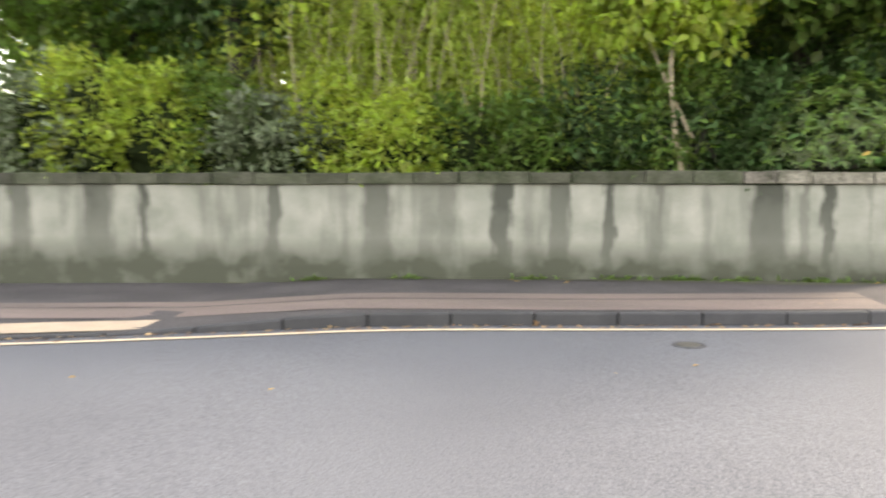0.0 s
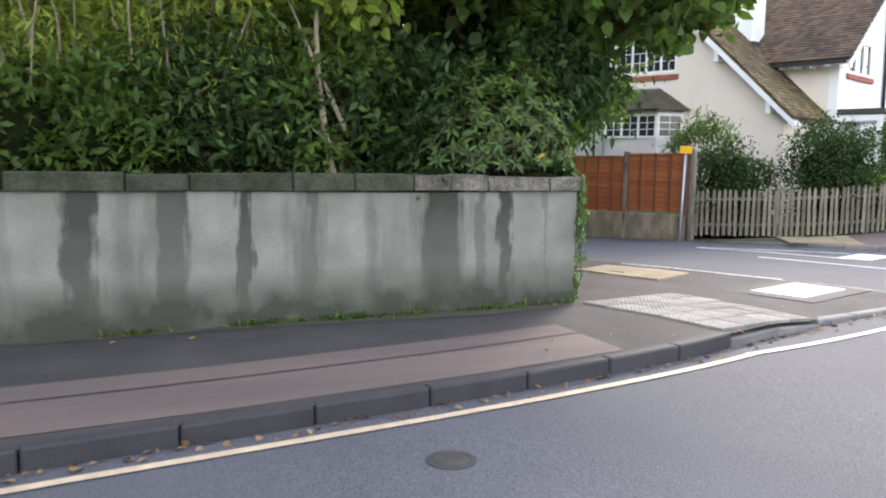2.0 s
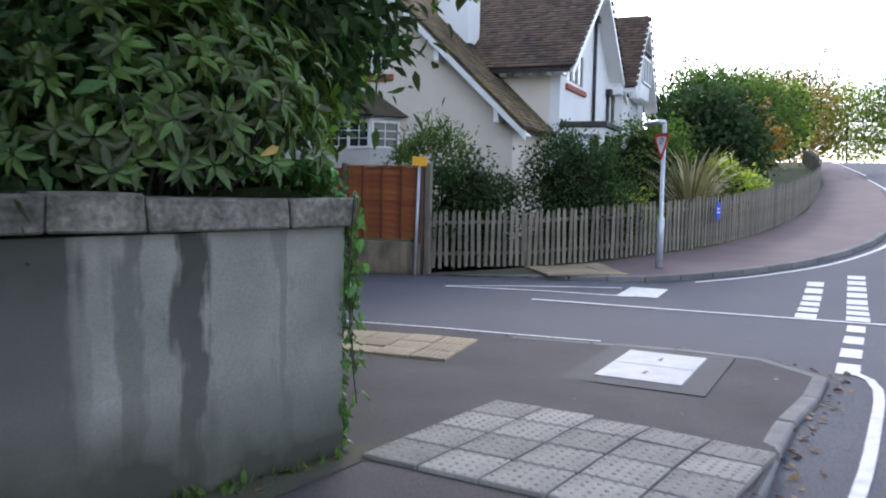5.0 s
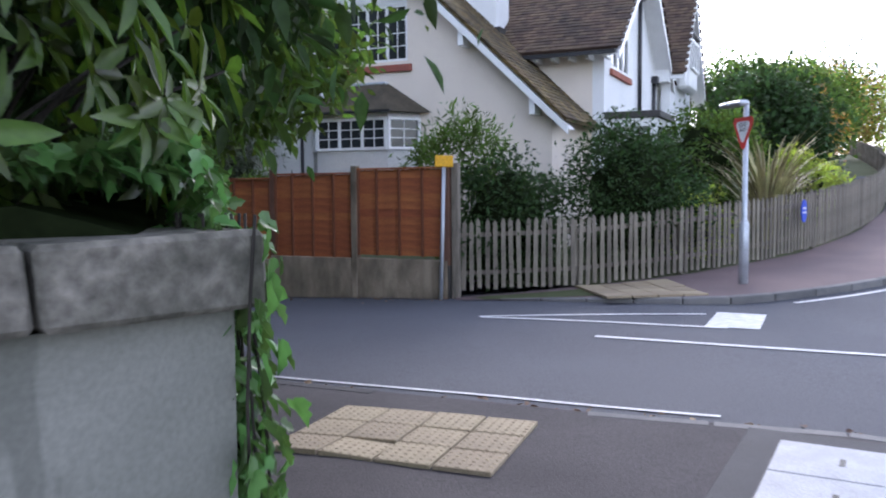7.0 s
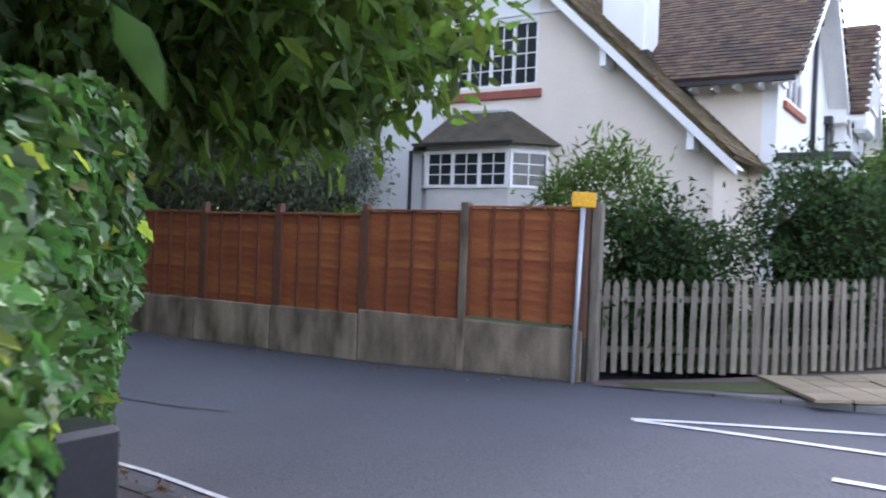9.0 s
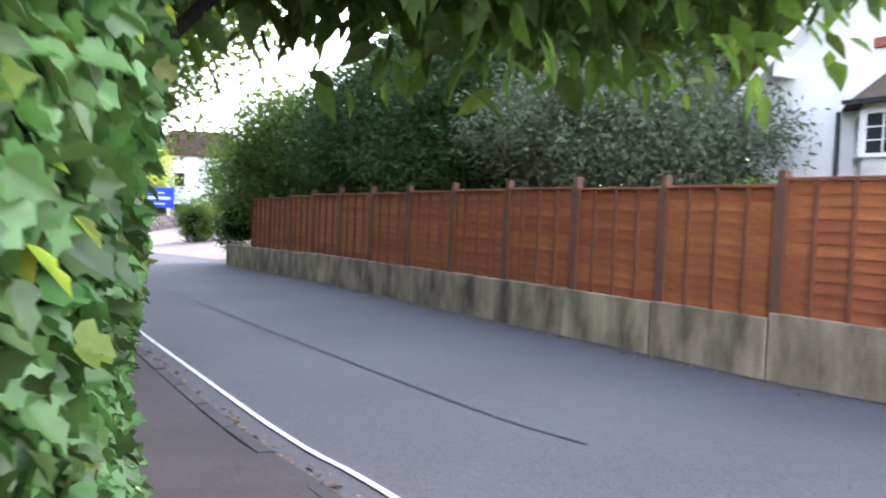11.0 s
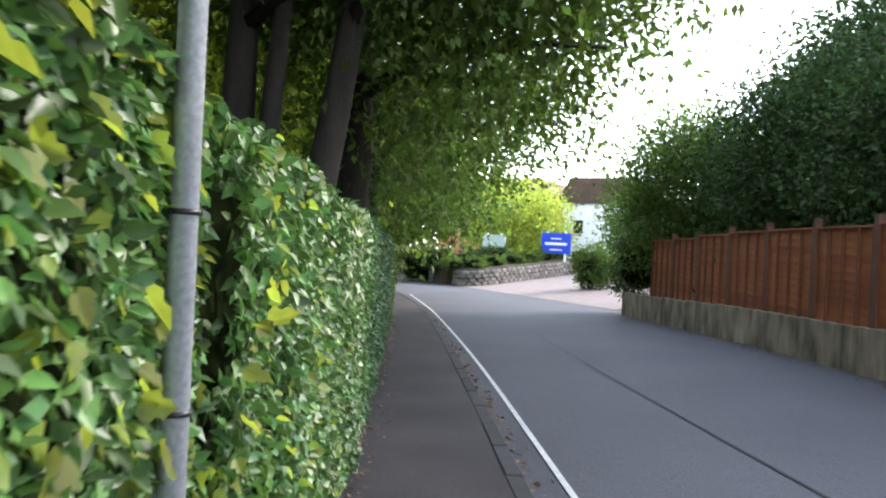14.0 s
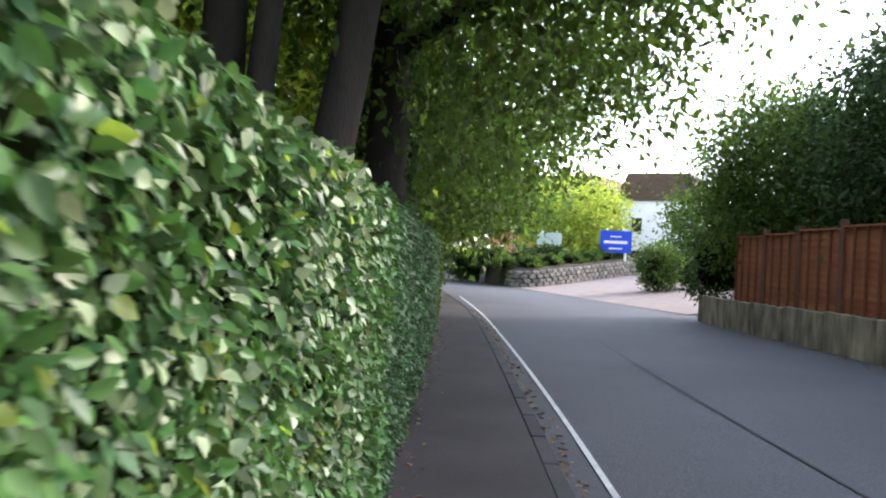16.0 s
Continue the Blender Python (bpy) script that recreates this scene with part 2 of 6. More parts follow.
    streaks = calc("MULTIPLY", streaks, run.outputs[0])
    mottled = calc("MULTIPLY", streaks, calc("ADD", calc("MULTIPLY", n3.outputs[0], 0.9), 0.58), True)
    dm = N.new("ShaderNodeMath")
    dm.operation = "MAXIMUM"
    L.new(calc("MULTIPLY", r.outputs[0], 0.38), dm.inputs[0])
    L.new(mottled, dm.inputs[1])
    L.new(dm.outputs[0], mixa.inputs[0])
    L.new(hs.outputs[0], mixa.inputs[6])
    mixa.inputs[7].default_value = (0.04, 0.042, 0.034, 1)
    mixb = N.new("ShaderNodeMix")
    mixb.data_type = "RGBA"
    L.new(fm.outputs[0], mixb.inputs[0])
    L.new(mixa.outputs[2], mixb.inputs[6])
    mixb.inputs[7].default_value = (0.04, 0.043, 0.03, 1)
    L.new(mixb.outputs[2], b.inputs["Base Color"])
    return m


wall_mat = stained_wall_material()


# ---- mesh helpers ----
def mesh_from(name, verts, faces, mat, smooth=False):
    me = bpy.data.meshes.new(name)
    me.from_pydata([tuple(map(float, v)) for v in verts], [], faces)
    me.materials.append(mat)
    if smooth:
        me.polygons.foreach_set("use_smooth", [True] * len(me.polygons))
    me.update()
    return me


def part(name, bm, mat, parent=None, label=""):
    me = bpy.data.meshes.new(name)
    bm.to_mesh(me)
    bm.free()
    me.materials.append(mat)
    ob = new(name, me)
    ob.parent = parent
    return tagged(ob, label=label)


def put(name, me, m=None, parent=None, label=""):
    """An object on mesh me, at pose m, under parent."""
    ob = new(name, me)
    if m is not None:
        ob.matrix_basis = m
    ob.parent = parent
    return tagged(ob, label=label)


def empty(name, m=None, label="", category="", group="", kind=""):
    ob = new(name)
    ob.empty_display_size = 0.1
    if m is not None:
        ob.matrix_basis = m
    return tagged(ob, label, category, group, kind)


def box(bm, lo, hi, m=None, bevel=0.0):
    lo, hi = Vector(lo), Vector(hi)
    r = bmesh.ops.create_cube(bm, size=1.0)
    vs = r["verts"]
    c, d = (lo + hi) / 2, hi - lo
    for v in vs:
        v.co = Vector((v.co.x * d.x, v.co.y * d.y, v.co.z * d.z)) + c
    if bevel:
        es = list({e for v in vs for e in v.link_edges})
        r = bmesh.ops.bevel(bm, geom=es, offset=bevel, segments=1, affect="EDGES")
        vs = list({v for f in r["faces"] for v in f.verts} | {v for v in vs if v.is_valid})
    if m is not None:
        for v in vs:
            v.co = m @ v.co
    return vs


def boxed(lo, hi, m=None, bevel=0.0):
    bm = bmesh.new()
    box(bm, lo, hi, m, bevel)
    return bm


def tube(bm, pts, radii, seg=8, cap=True):
    """A tapered tube along pts."""
    rings = []
    pts = [Vector(p) for p in pts]
    for i, p in enumerate(pts):
        d = (pts[min(i + 1, len(pts) - 1)] - pts[max(i - 1, 0)]).normalized()
        a = d.orthogonal().normalized() if abs(d.z) < 0.9 else Vector((1, 0, 0)).cross(d).normalized()
        b = d.cross(a)
        rings.append([bm.verts.new(p + (a * math.cos(k * math.tau / seg) + b * math.sin(k * math.tau / seg)) * radii[i]) for k in range(seg)])
    for r0, r1 in zip(rings, rings[1:]):
        for k in range(seg):
            f = bm.faces.new((r0[k], r0[(k + 1) % seg], r1[(k + 1) % seg], r1[k]))
            f.smooth = True
    if cap:
        bm.faces.new(rings[0][::-1])
        bm.faces.new(rings[-1])


def resample(pts, step):
    pts = [Vector((p[0], p[1])) for p in pts]
    out = []
    for a, b in zip(pts, pts[1:]):
        n = max(1, int((b - a).length / step))
        out += [a.lerp(b, i / n) for i in range(n)]
    return out + [pts[-1]]


def by_length(pts, n):
    """n points spaced evenly along pts."""
    pts = [Vector((p[0], p[1])) for p in pts]
    ls = [0.0]
    for a, b in zip(pts, pts[1:]):
        ls.append(ls[-1] + (b - a).length)
    out, k = [], 0
    for i in range(n):
        s = ls[-1] * i / (n - 1)
        while k < len(pts) - 2 and ls[k + 1] < s:
            k += 1
        out.append(pts[k].lerp(pts[k + 1], (s - ls[k]) / max(1e-6, ls[k + 1] - ls[k])))
    return out


def smooth_line(pts, rounds=2):
    pts = [Vector((p[0], p[1])) for p in pts]
    for _ in range(rounds):
        q = [pts[0]]
        for a, b in zip(pts, pts[1:]):
            q += [a.lerp(b, 0.25), a.lerp(b, 0.75)]
        pts = q + [pts[-1]]
    return pts


def interp(x, table):
    if x <= table[0][0]:
        return table[0][1]
    for (a, va), (b, vb) in zip(table, table[1:]):
        if x <= b:
            return va + (vb - va) * (x - a) / (b - a)
    return table[-1][1]


# ---- the lie of the land ----
F0, FD, FR = Vector((8.09, 7.68)), Vector((-0.370, 0.929)), Vector((0.929, 0.370))
PANEL = 1.645


def lane(x, y):
    p = Vector((x, y)) - F0
    return p.dot(FD), p.dot(FR)


def road_z(x, y):
    """Height of the carriageway: the side lane falls away, the main road climbs."""
    s, n = lane(x, y)
    left = interp(s, ((-9, -0.24), (-4, -0.30), (0, -0.45), (4, -0.60), (16, -0.72), (24, -0.80), (45, -0.95), (120, -1.6)))
    right = interp(s, ((-9, -0.26), (-4, -0.30), (0, -0.42), (5.5, -0.47), (16, -0.56), (21.6, -0.70), (45, -0.92), (120, -1.6)))
    k = min(1, max(0, (n + 6.5) / 6.5))
    z = left + (right - left) * k
    side = min(1, max(0, (s + 3) / 6))
    z = z * side + (-0.22 - 0.004 * abs(x)) * (1 - side) if y < 12 else z
    climb = min(60.0, max(0.0, x - 10.0))
    return z + (1 - side) * 0.07 * climb


def walk_z(x, y):
    corner = min(1, max(0, (x - 1.3) / 1.2)) * min(1, max(0, (4.5 - y) / 2))
    step = min(0.125 - 0.085 * corner, interp(y, ((-1.2, 0.125), (1.0, 0.045))), interp(x, ((-8.4, 0.02), (-6.6, 0.125))))
    return road_z(x, y) + step + 0.02 * min(1, max(0, (y + 2.5) / 2.5)) * (1 if x < 2 else 0)


def loft(a, b, n, across, zf, up=0.0):
    """A surface between two lines on the ground."""
    A, B = by_length(a, n), by_length(b, n)
    verts, faces = [], []
    for p, q in zip(A, B):
        for j in range(across + 1):
            v = p.lerp(q, j / across)
            verts.append((v.x, v.y, zf(v.x, v.y) + up))
    w = across + 1
    for i in range(n - 1):
        for j in range(across):
            faces.append((i * w + j, i * w + j + 1, (i + 1) * w + j + 1, (i + 1) * w + j))
    return verts, faces


def offset_line(pts, d):
    """The line moved by d to its right."""
    pts = [Vector((p[0], p[1])) for p in pts]
    out = []
    for i, p in enumerate(pts):
        t = (pts[min(i + 1, len(pts) - 1)] - pts[max(i - 1, 0)]).normalized()
        out.append(p + Vector((t.y, -t.x)) * d)
    return out


def surface(name, a, b, n, across, zf, mat, up=0.0, label="", category="", kind="structure", parent=None):
    v, f = loft(a, b, n, across, zf, up)
    ob = put(name, mesh_from(name, v, f, mat, True), None, parent)
    return tagged(ob, label, category, "", kind)


# near kerb: along the main road, round the corner and down the lane
KERB_MAIN = [(-40, -10.5), (-20, -6.9), (-12, -4.95), (-9.3, -4.2), (-7.4, -3.6), (-6, -3.1), (-4.2, -2.9), (-2.3, -2.68), (-0.4, -2.35)]
KERB_TURN = [(0.33, -2.1), (1.71, -1.72), (2.7, -1.42), (3.5, -1.29), (4.3, -1.17), (4.8, -0.85), (4.85, -0.3), (4.6, 0.6)]
KERB_LANE = [(4.05, 1.5), (3.55, 2.6), (3.05, 4.0), (2.7, 5.5), (2.42, 6.9), (1.5, 9.1), (0.12, 12.6), (-1.12, 15.7), (-2.3, 18.6), (-3.95, 22.6), (-6.1, 27.6), (-9.5, 34.5), (-14.5, 44), (-30, 70)]
KERB = smooth_line(KERB_MAIN + KERB_TURN + KERB_LANE)
HEDGE_FOOT = [(0.02, 0.02), (0.55, 1.2), (1.15, 2.2), (1.62, 3.1), (1.73, 3.8), (1.66, 4.5), (1.33, 5.9), (0.72, 7.6), (-0.2, 10.1), (-1.06, 12.4), (-2.5, 16.1), (-4.32, 20.7), (-5.6, 23.9), (-7.7, 28.5), (-11, 35), (-16, 44.3), (-32, 70)]
WALL_FOOT = [(-40, 0.0), (-20, 0), (-10, 0), (-5, 0), (-0.02, 0)]
FAR_KERB = smooth_line([(-28, 71), (-12.5, 47), (-9, 40), (-3.2, 32), (-1.6, 28.6), (0.55, 24.0), (4.2, 16.2), (8.0, 7.3), (8.9, 5.2), (9.5, 4.2), (10.4, 3.5), (11.7, 2.85), (14, 2.25), (18, 2.4), (24, 3.7), (40, 9.0), (70, 21.6), (120, 40)], 1)

# ground sheet to the horizon, cut below the roads
gv, gf = [], []
xs = sorted(set([-1500, -500, -200, -100, -60] + list(range(-40, 61, 2)) + [80, 120, 200, 500, 1500]))
ys = sorted(set([-1500, -500, -200, -100, -60] + list(range(-40, 101, 2)) + [120, 200, 500, 1500]))
for y in ys:
    for x in xs:
        gv.append((x, y, road_z(max(-60, min(100, x)), max(-60, min(100, y))) - 0.16))
for j in range(len(ys) - 1):
    for i in range(len(xs) - 1):
        a = j * len(xs) + i
        gf.append((a, a + 1, a + 1 + len(xs), a + len(xs)))
tagged(put("ground", mesh_from("ground", gv, gf, grass_ground, True)), "rough grass and earth reaching to the horizon", "ground", "", "structure")

rv, rf = [], []
rx = [-60, -50] + [-40 + 2 * i for i in range(14)] + [-12 + 0.5 * i for i in range(72)] + [24 + 3 * i for i in range(40)]
ry = [-20, -18, -16] + [-14 + i for i in range(8)] + [-6 + 0.5 * i for i in range(72)] + [30 + i for i in range(16)] + [46 + 3 * i for i in range(12)]
for y in ry:
    for x in rx:
        rv.append((x, y, road_z(x, y)))
for j in range(len(ry) - 1):
    for i in range(len(rx) - 1):
        k = j * len(rx) + i
        rf.append((k, k + 1, k + 1 + len(rx), k + len(rx)))
tagged(put("road", mesh_from("road", rv, rf, asphalt, True)), "worn grey asphalt of main road and side lane", "road", "", "structure")
surface("pavement", WALL_FOOT + HEDGE_FOOT, offset_line(KERB, -0.03), 150, 8, walk_z, pave_asphalt, 0, "dark patched asphalt pavement along wall and hedge", "pavement")


def garden_z_left(x, y):
    return interp(y, ((0, 0.85), (3, 0.6), (8, 0.1), (20, -0.2), (40, -0.6), (70, -1.5)))


def garden_z_right(x, y):
    s, n = lane(x, y)
    return road_z(x, y) + interp(s, ((-1.5, 0.08), (1.5, 0.55)))


surface("soil_bed_west", [(-40, 0.2), (-5, 0.2), (-0.15, 0.2)] + [(p[0] - 0.35, p[1] + 0.1) for p in HEDGE_FOOT[1:]], [(-60, 20), (-50, 40), (-60, 75)], 90, 10, garden_z_left, soil, 0, "leaf-littered dark soil under the trees", "soil")
PICKET = [(8.15, 7.6), (9.2, 6.55), (11.5, 5.45), (14.4, 4.85), (18, 5.1), (23.6, 6.3), (40, 11.5), (70, 24)]
def fence_at(i):
    return F0 + FD * (PANEL * i)
GARDEN_EDGE = [fence_at(i) + FR * 0.1 for i in range(0, 14)]
surface("garden_ground", [(p[0], p[1] + 0.05) for p in reversed(PICKET)] + GARDEN_EDGE[1:] , [(90, 60), (60, 70), (40, 75), (4, 32)], 60, 12, garden_z_right, grass_ground, 0, "rough garden lawn behind the fences", "garden")
def far_step(x):
    """Height of the opposite pavement over the road, running out level at the panel fence."""
    return 0.012 + 0.088 * min(1.0, max(0.0, (x - 8.1) / 1.6))


surface("pavement_far", PICKET + [(120, 46)], [(7.9, 7.35), (8.95, 5.2), (9.5, 4.25), (10.4, 3.55), (11.7, 2.9), (14, 2.32), (18, 2.47), (24, 3.8), (40, 9.1), (70, 21.7), (120, 40.1)], 120, 5, lambda x, y: road_z(x, y) + far_step(x), far_asphalt, 0, "reddish asphalt pavement climbing beside picket fence", "pavement")


# ---- boundary wall with coping ----
WALL_TOP = 1.14
WALL_END = 0.05
def boundary_wall():
    wall = empty("wall_boundary", pose(0, 0, 0), "stained white rendered garden wall with stone coping", "wall", "", "structure")
    bm = bmesh.new()
    n = 90
    L = 34.0
    prof = [(0.0, -0.4), (-0.012, 0.0), (-0.004, 0.15), (0.0, 0.5), (0.0, WALL_TOP), (0.26, WALL_TOP), (0.26, -0.4)]
    rows = []
    for i in range(n + 1):
        x = WALL_END - L * (1 - i / n)
        w = 0.012 * math.sin(x * 1.7) + 0.008 * math.sin(x * 4.1 + 1)
        rows.append([bm.verts.new((x, y + (w if k in (1, 2, 3) else 0), z + (0.012 * math.sin(x * 0.9) if k in (4, 5) else 0))) for k, (y, z) in enumerate(prof)])
    for r, q in zip(rows, rows[1:]):
        for k in range(len(prof) - 1):
            bm.faces.new((r[k], q[k], q[k + 1], r[k + 1]))
    bm.faces.new(rows[-1])
    bm.faces.new(rows[0][::-1])
    part("render_face", bm, wall_mat, wall)
    rng = random.Random(4)
    x, k = WALL_END + 0.045, 0
    while x > -33:
        w = rng.choice((0.42, 0.55, 0.62, 0.75, 0.8, 0.95)) if k else 0.44
        bm = boxed((x - w + 0.012, -0.06 + rng.uniform(-0.008, 0.008), WALL_TOP + 0.002), (x, 0.31, WALL_TOP + 0.165 + rng.uniform(-0.012, 0.01)), None, 0.011)
        for v in bm.verts:
            v.co += Vector((noise.noise(v.co * 7), noise.noise(v.co * 7 + Vector((9, 0, 0))), noise.noise(v.co * 7 + Vector((0, 9, 0))))) * 0.014
        part("coping_stone", bm, coping_mat if x > -1.6 else coping_moss, wall)
        x -= w
        k += 1
boundary_wall()


# ---- retaining wall and panel fence along the lane ----
FENCE_BASE, FENCE_H = 0.66, 1.40
def fence_z(i):
    p = fence_at(i)
    return road_z(p.x, p.y)
YAW = math.degrees(math.atan2(FD.y, FD.x))


def retaining_wall():
    w = empty("wall_retaining", None, "mottled concrete retaining wall under the fence", "wall", "", "structure")
    cuts = [-0.02, 2.03, 3.06, 4.1] + [5.12 + 1.03 * k for k in range(8)] + [13.3, 14.5]
    for a, b in zip(cuts, cuts[1:]):
        A, B = fence_at(a), fence_at(b)
        l = (B - A).length
        zb = min(road_z(A.x, A.y), road_z(B.x, B.y))
        m = Matrix.Translation((A.x, A.y, 0)) @ Matrix.Rotation(radians(YAW), 4, "Z")
        bm = boxed((0.012, -0.02, zb - 0.25), (l - 0.012, 0.14, fence_z((a + b) / 2) + FENCE_BASE), m, 0.012)
        part("concrete_panel", bm, concrete, w)
        bm = boxed((-0.02, 0.02, zb - 0.25), (0.02, 0.12, zb + FENCE_BASE - 0.02), m)
        part("joint", bm, cast_iron, w)
retaining_wall()


def board_mesh(w):
    bm = boxed((0.03, -0.012, 0), (w - 0.03, 0.006, 0.135))
    for v in bm.verts:
        if v.co.z < 0.05:
            v.co.y += 0.010
    me = bpy.data.meshes.new("board")
    bm.to_mesh(me)
    bm.free()
    me.materials.append(fence_wood)
    return me


def panel_fence():
    fence = empty("panel_fence", None, "red-brown stained lap panel fence on concrete wall", "fence")
    bmesh_board = board_mesh(PANEL)
    def one(lo, hi, mat, name):
        bm = boxed(lo, hi, None, 0.004)
        me = bpy.data.meshes.new(name)
        bm.to_mesh(me)
        bm.free()
        me.materials.append(mat)
        return me
    # battens carry their side shadow in a darker colour than the boards
    batten = one((-0.017, 0.004, 0), (0.017, 0.055, FENCE_H), batten_shade_mat, "batten")
    capm = one((0, -0.03, FENCE_H - 0.01), (PANEL, 0.055, FENCE_H + 0.02), fence_wood, "cap")
    post = one((-0.045, -0.04, -0.35), (0.045, 0.065, FENCE_H + 0.16), fence_post_mat, "post")
    cpost = one((-0.05, -0.04, -0.66), (0.05, 0.10, FENCE_H + 0.12), concrete, "concrete_post")
    rng = random.Random(2)
    for i in range(13):
        p = fence_at(i)
        z = fence_z(i + 0.5) + FENCE_BASE + rng.uniform(-0.02, 0.02)
        m = Matrix.Translation((p.x, p.y, z)) @ Matrix.Rotation(radians(YAW), 4, "Z") @ Matrix.Translation((0, 0.06, 0))
        pan = put("panel", one((0.03, -0.024, 0.02), (PANEL - 0.03, -0.014, FENCE_H - 0.02), fence_wood, "backing"), m, fence)
        for k in range(11):
            put("board", bmesh_board, pose(0, 0, 0.01 + k * 0.124), pan)
        for u in (0.06, 0.42, 0.83, 1.24, PANEL - 0.06):
            put("batten", batten, pose(u, 0, 0), pan)
        put("cap", capm, None, pan)
        q = Matrix.Translation((p.x, p.y, z)) @ Matrix.Rotation(radians(YAW), 4, "Z") @ Matrix.Translation((0, 0.05, 0))
        put("post", cpost if i == 1 else post, q, fence, "grey concrete post" if i == 1 else "")
    p = fence_at(13)
    put("post", post, Matrix.Translation((p.x, p.y, fence_z(13) + FENCE_BASE)) @ Matrix.Rotation(radians(YAW), 4, "Z"), fence)
panel_fence()


# ---- foliage ----
def leaf_mesh(name, pos, axis, normal, length, width, mat, fine=False, lobed=False):
    """Many separate folded leaves in one mesh."""
    pos, axis, normal = (np.asarray(q, float) for q in (pos, axis, normal))
    axis /= np.linalg.norm(axis, axis=1)[:, None] + 1e-9
    side = np.cross(normal, axis)
    side /= np.linalg.norm(side, axis=1)[:, None] + 1e-9
    up = np.cross(axis, side)
    L, W = np.asarray(length)[:, None], np.asarray(width)[:, None]
    if lobed:
        rim = ((0.16, -0.10, 0.0), (0.42, 0.02, 0.10), (0.56, 0.30, 0.14), (0.30, 0.44, 0.06), (0.33, 0.66, 0.08), (0.13, 0.76, 0.03))
        half = [[pos + axis * L * b + side * W * a * q + up * W * c for a, b, c in rim] for q in (1, -1)]
        v = np.stack([pos] + half[0] + [pos + axis * L - up * L * 0.14] + half[1][::-1], 1)
        fs = np.array([[0, 1, 2, 3, 4, 5, 6, 7], [0, 7, 8, 9, 10, 11, 12, 13]])
    elif fine:
        v = np.stack([pos, pos + axis * L * 0.3 + side * W * 0.5 + up * W * 0.12, pos + axis * L * 0.65 + side * W * 0.38 + up * W * 0.08, pos + axis * L - up * L * 0.12,
                      pos + axis * L * 0.65 - side * W * 0.38 + up * W * 0.08, pos + axis * L * 0.3 - side * W * 0.5 + up * W * 0.12], 1)
        fs = np.array([[0, 1, 2, 3], [0, 3, 4, 5]])
    else:
        v = np.stack([pos, pos + axis * L * 0.45 + side * W * 0.5 + up * W * 0.1, pos + axis * L - up * L * 0.1, pos + axis * L * 0.45 - side * W * 0.5 + up * W * 0.1], 1)
        fs = np.array([[0, 1, 2], [0, 2, 3]])
    n, k = len(pos), v.shape[1]
    idx = (np.arange(n)[:, None, None] * k + fs[None]).reshape(-1, fs.shape[1])
    me = bpy.data.meshes.new(name)
    me.vertices.add(n * k)
    me.vertices.foreach_set("co", v.reshape(-1).astype(np.float32))
    me.loops.add(idx.size)
    me.loops.foreach_set("vertex_index", idx.reshape(-1).astype(np.int32))
    me.polygons.add(len(idx))
    me.polygons.foreach_set("loop_start", (np.arange(len(idx)) * fs.shape[1]).astype(np.int32))
    me.materials.append(mat)
    me.update(calc_edges=True)
    return me


def crown(name, centre, radii, clumps, per, size, mat, seed, droop=0.3, spread=0.22, shell=0.55, aspect=0.5, fine=False, flat=0.0, cut=None):
    """Leaves in clumps through an ellipsoid, thicker towards the outside."""
    r = np.random.RandomState(seed)
    d = r.normal(size=(clumps, 3))
    d /= np.linalg.norm(d, axis=1)[:, None]
    rad = shell + (1 - shell) * r.rand(clumps) ** 0.6
    rad *= 0.82 + 0.3 * r.rand(clumps)
    c = d * rad[:, None] * np.array(radii) + np.array(centre)
    if cut is not None:
        c = c[cut(c)]
    per = int(per * 1.5)
    size *= 1.35
    n = len(c) * per
    sp = spread * min(radii)
    pos = np.repeat(c, per, 0) + r.normal(size=(n, 3)) * sp * np.array([1, 1, 0.7 - flat])
    axis = r.normal(size=(n, 3)) + np.repeat(c - np.array(centre), per, 0) / np.array(radii) * 0.8
    axis[:, 2] -= droop
    normal = r.normal(size=(n, 3)) * 0.7
    normal[:, 2] += 1.0
    L = size * (0.6 + 0.8 * r.rand(n))
    return leaf_mesh(name, pos, axis, normal, L, L * aspect, mat, fine)


def limb_path(r, a, b, sag=0.3, n=6, wander=0.12):
    a, b = Vector(a), Vector(b)
    side = Vector((r.uniform(-1, 1), r.uniform(-1, 1), r.uniform(-0.3, 0.6))) * (b - a).length * wander
    return [a.lerp(b, i / (n - 1)) + side * math.sin(math.pi * i / (n - 1)) + Vector((0, 0, sag * math.sin(math.pi * i / (n - 1)))) for i in range(n)]


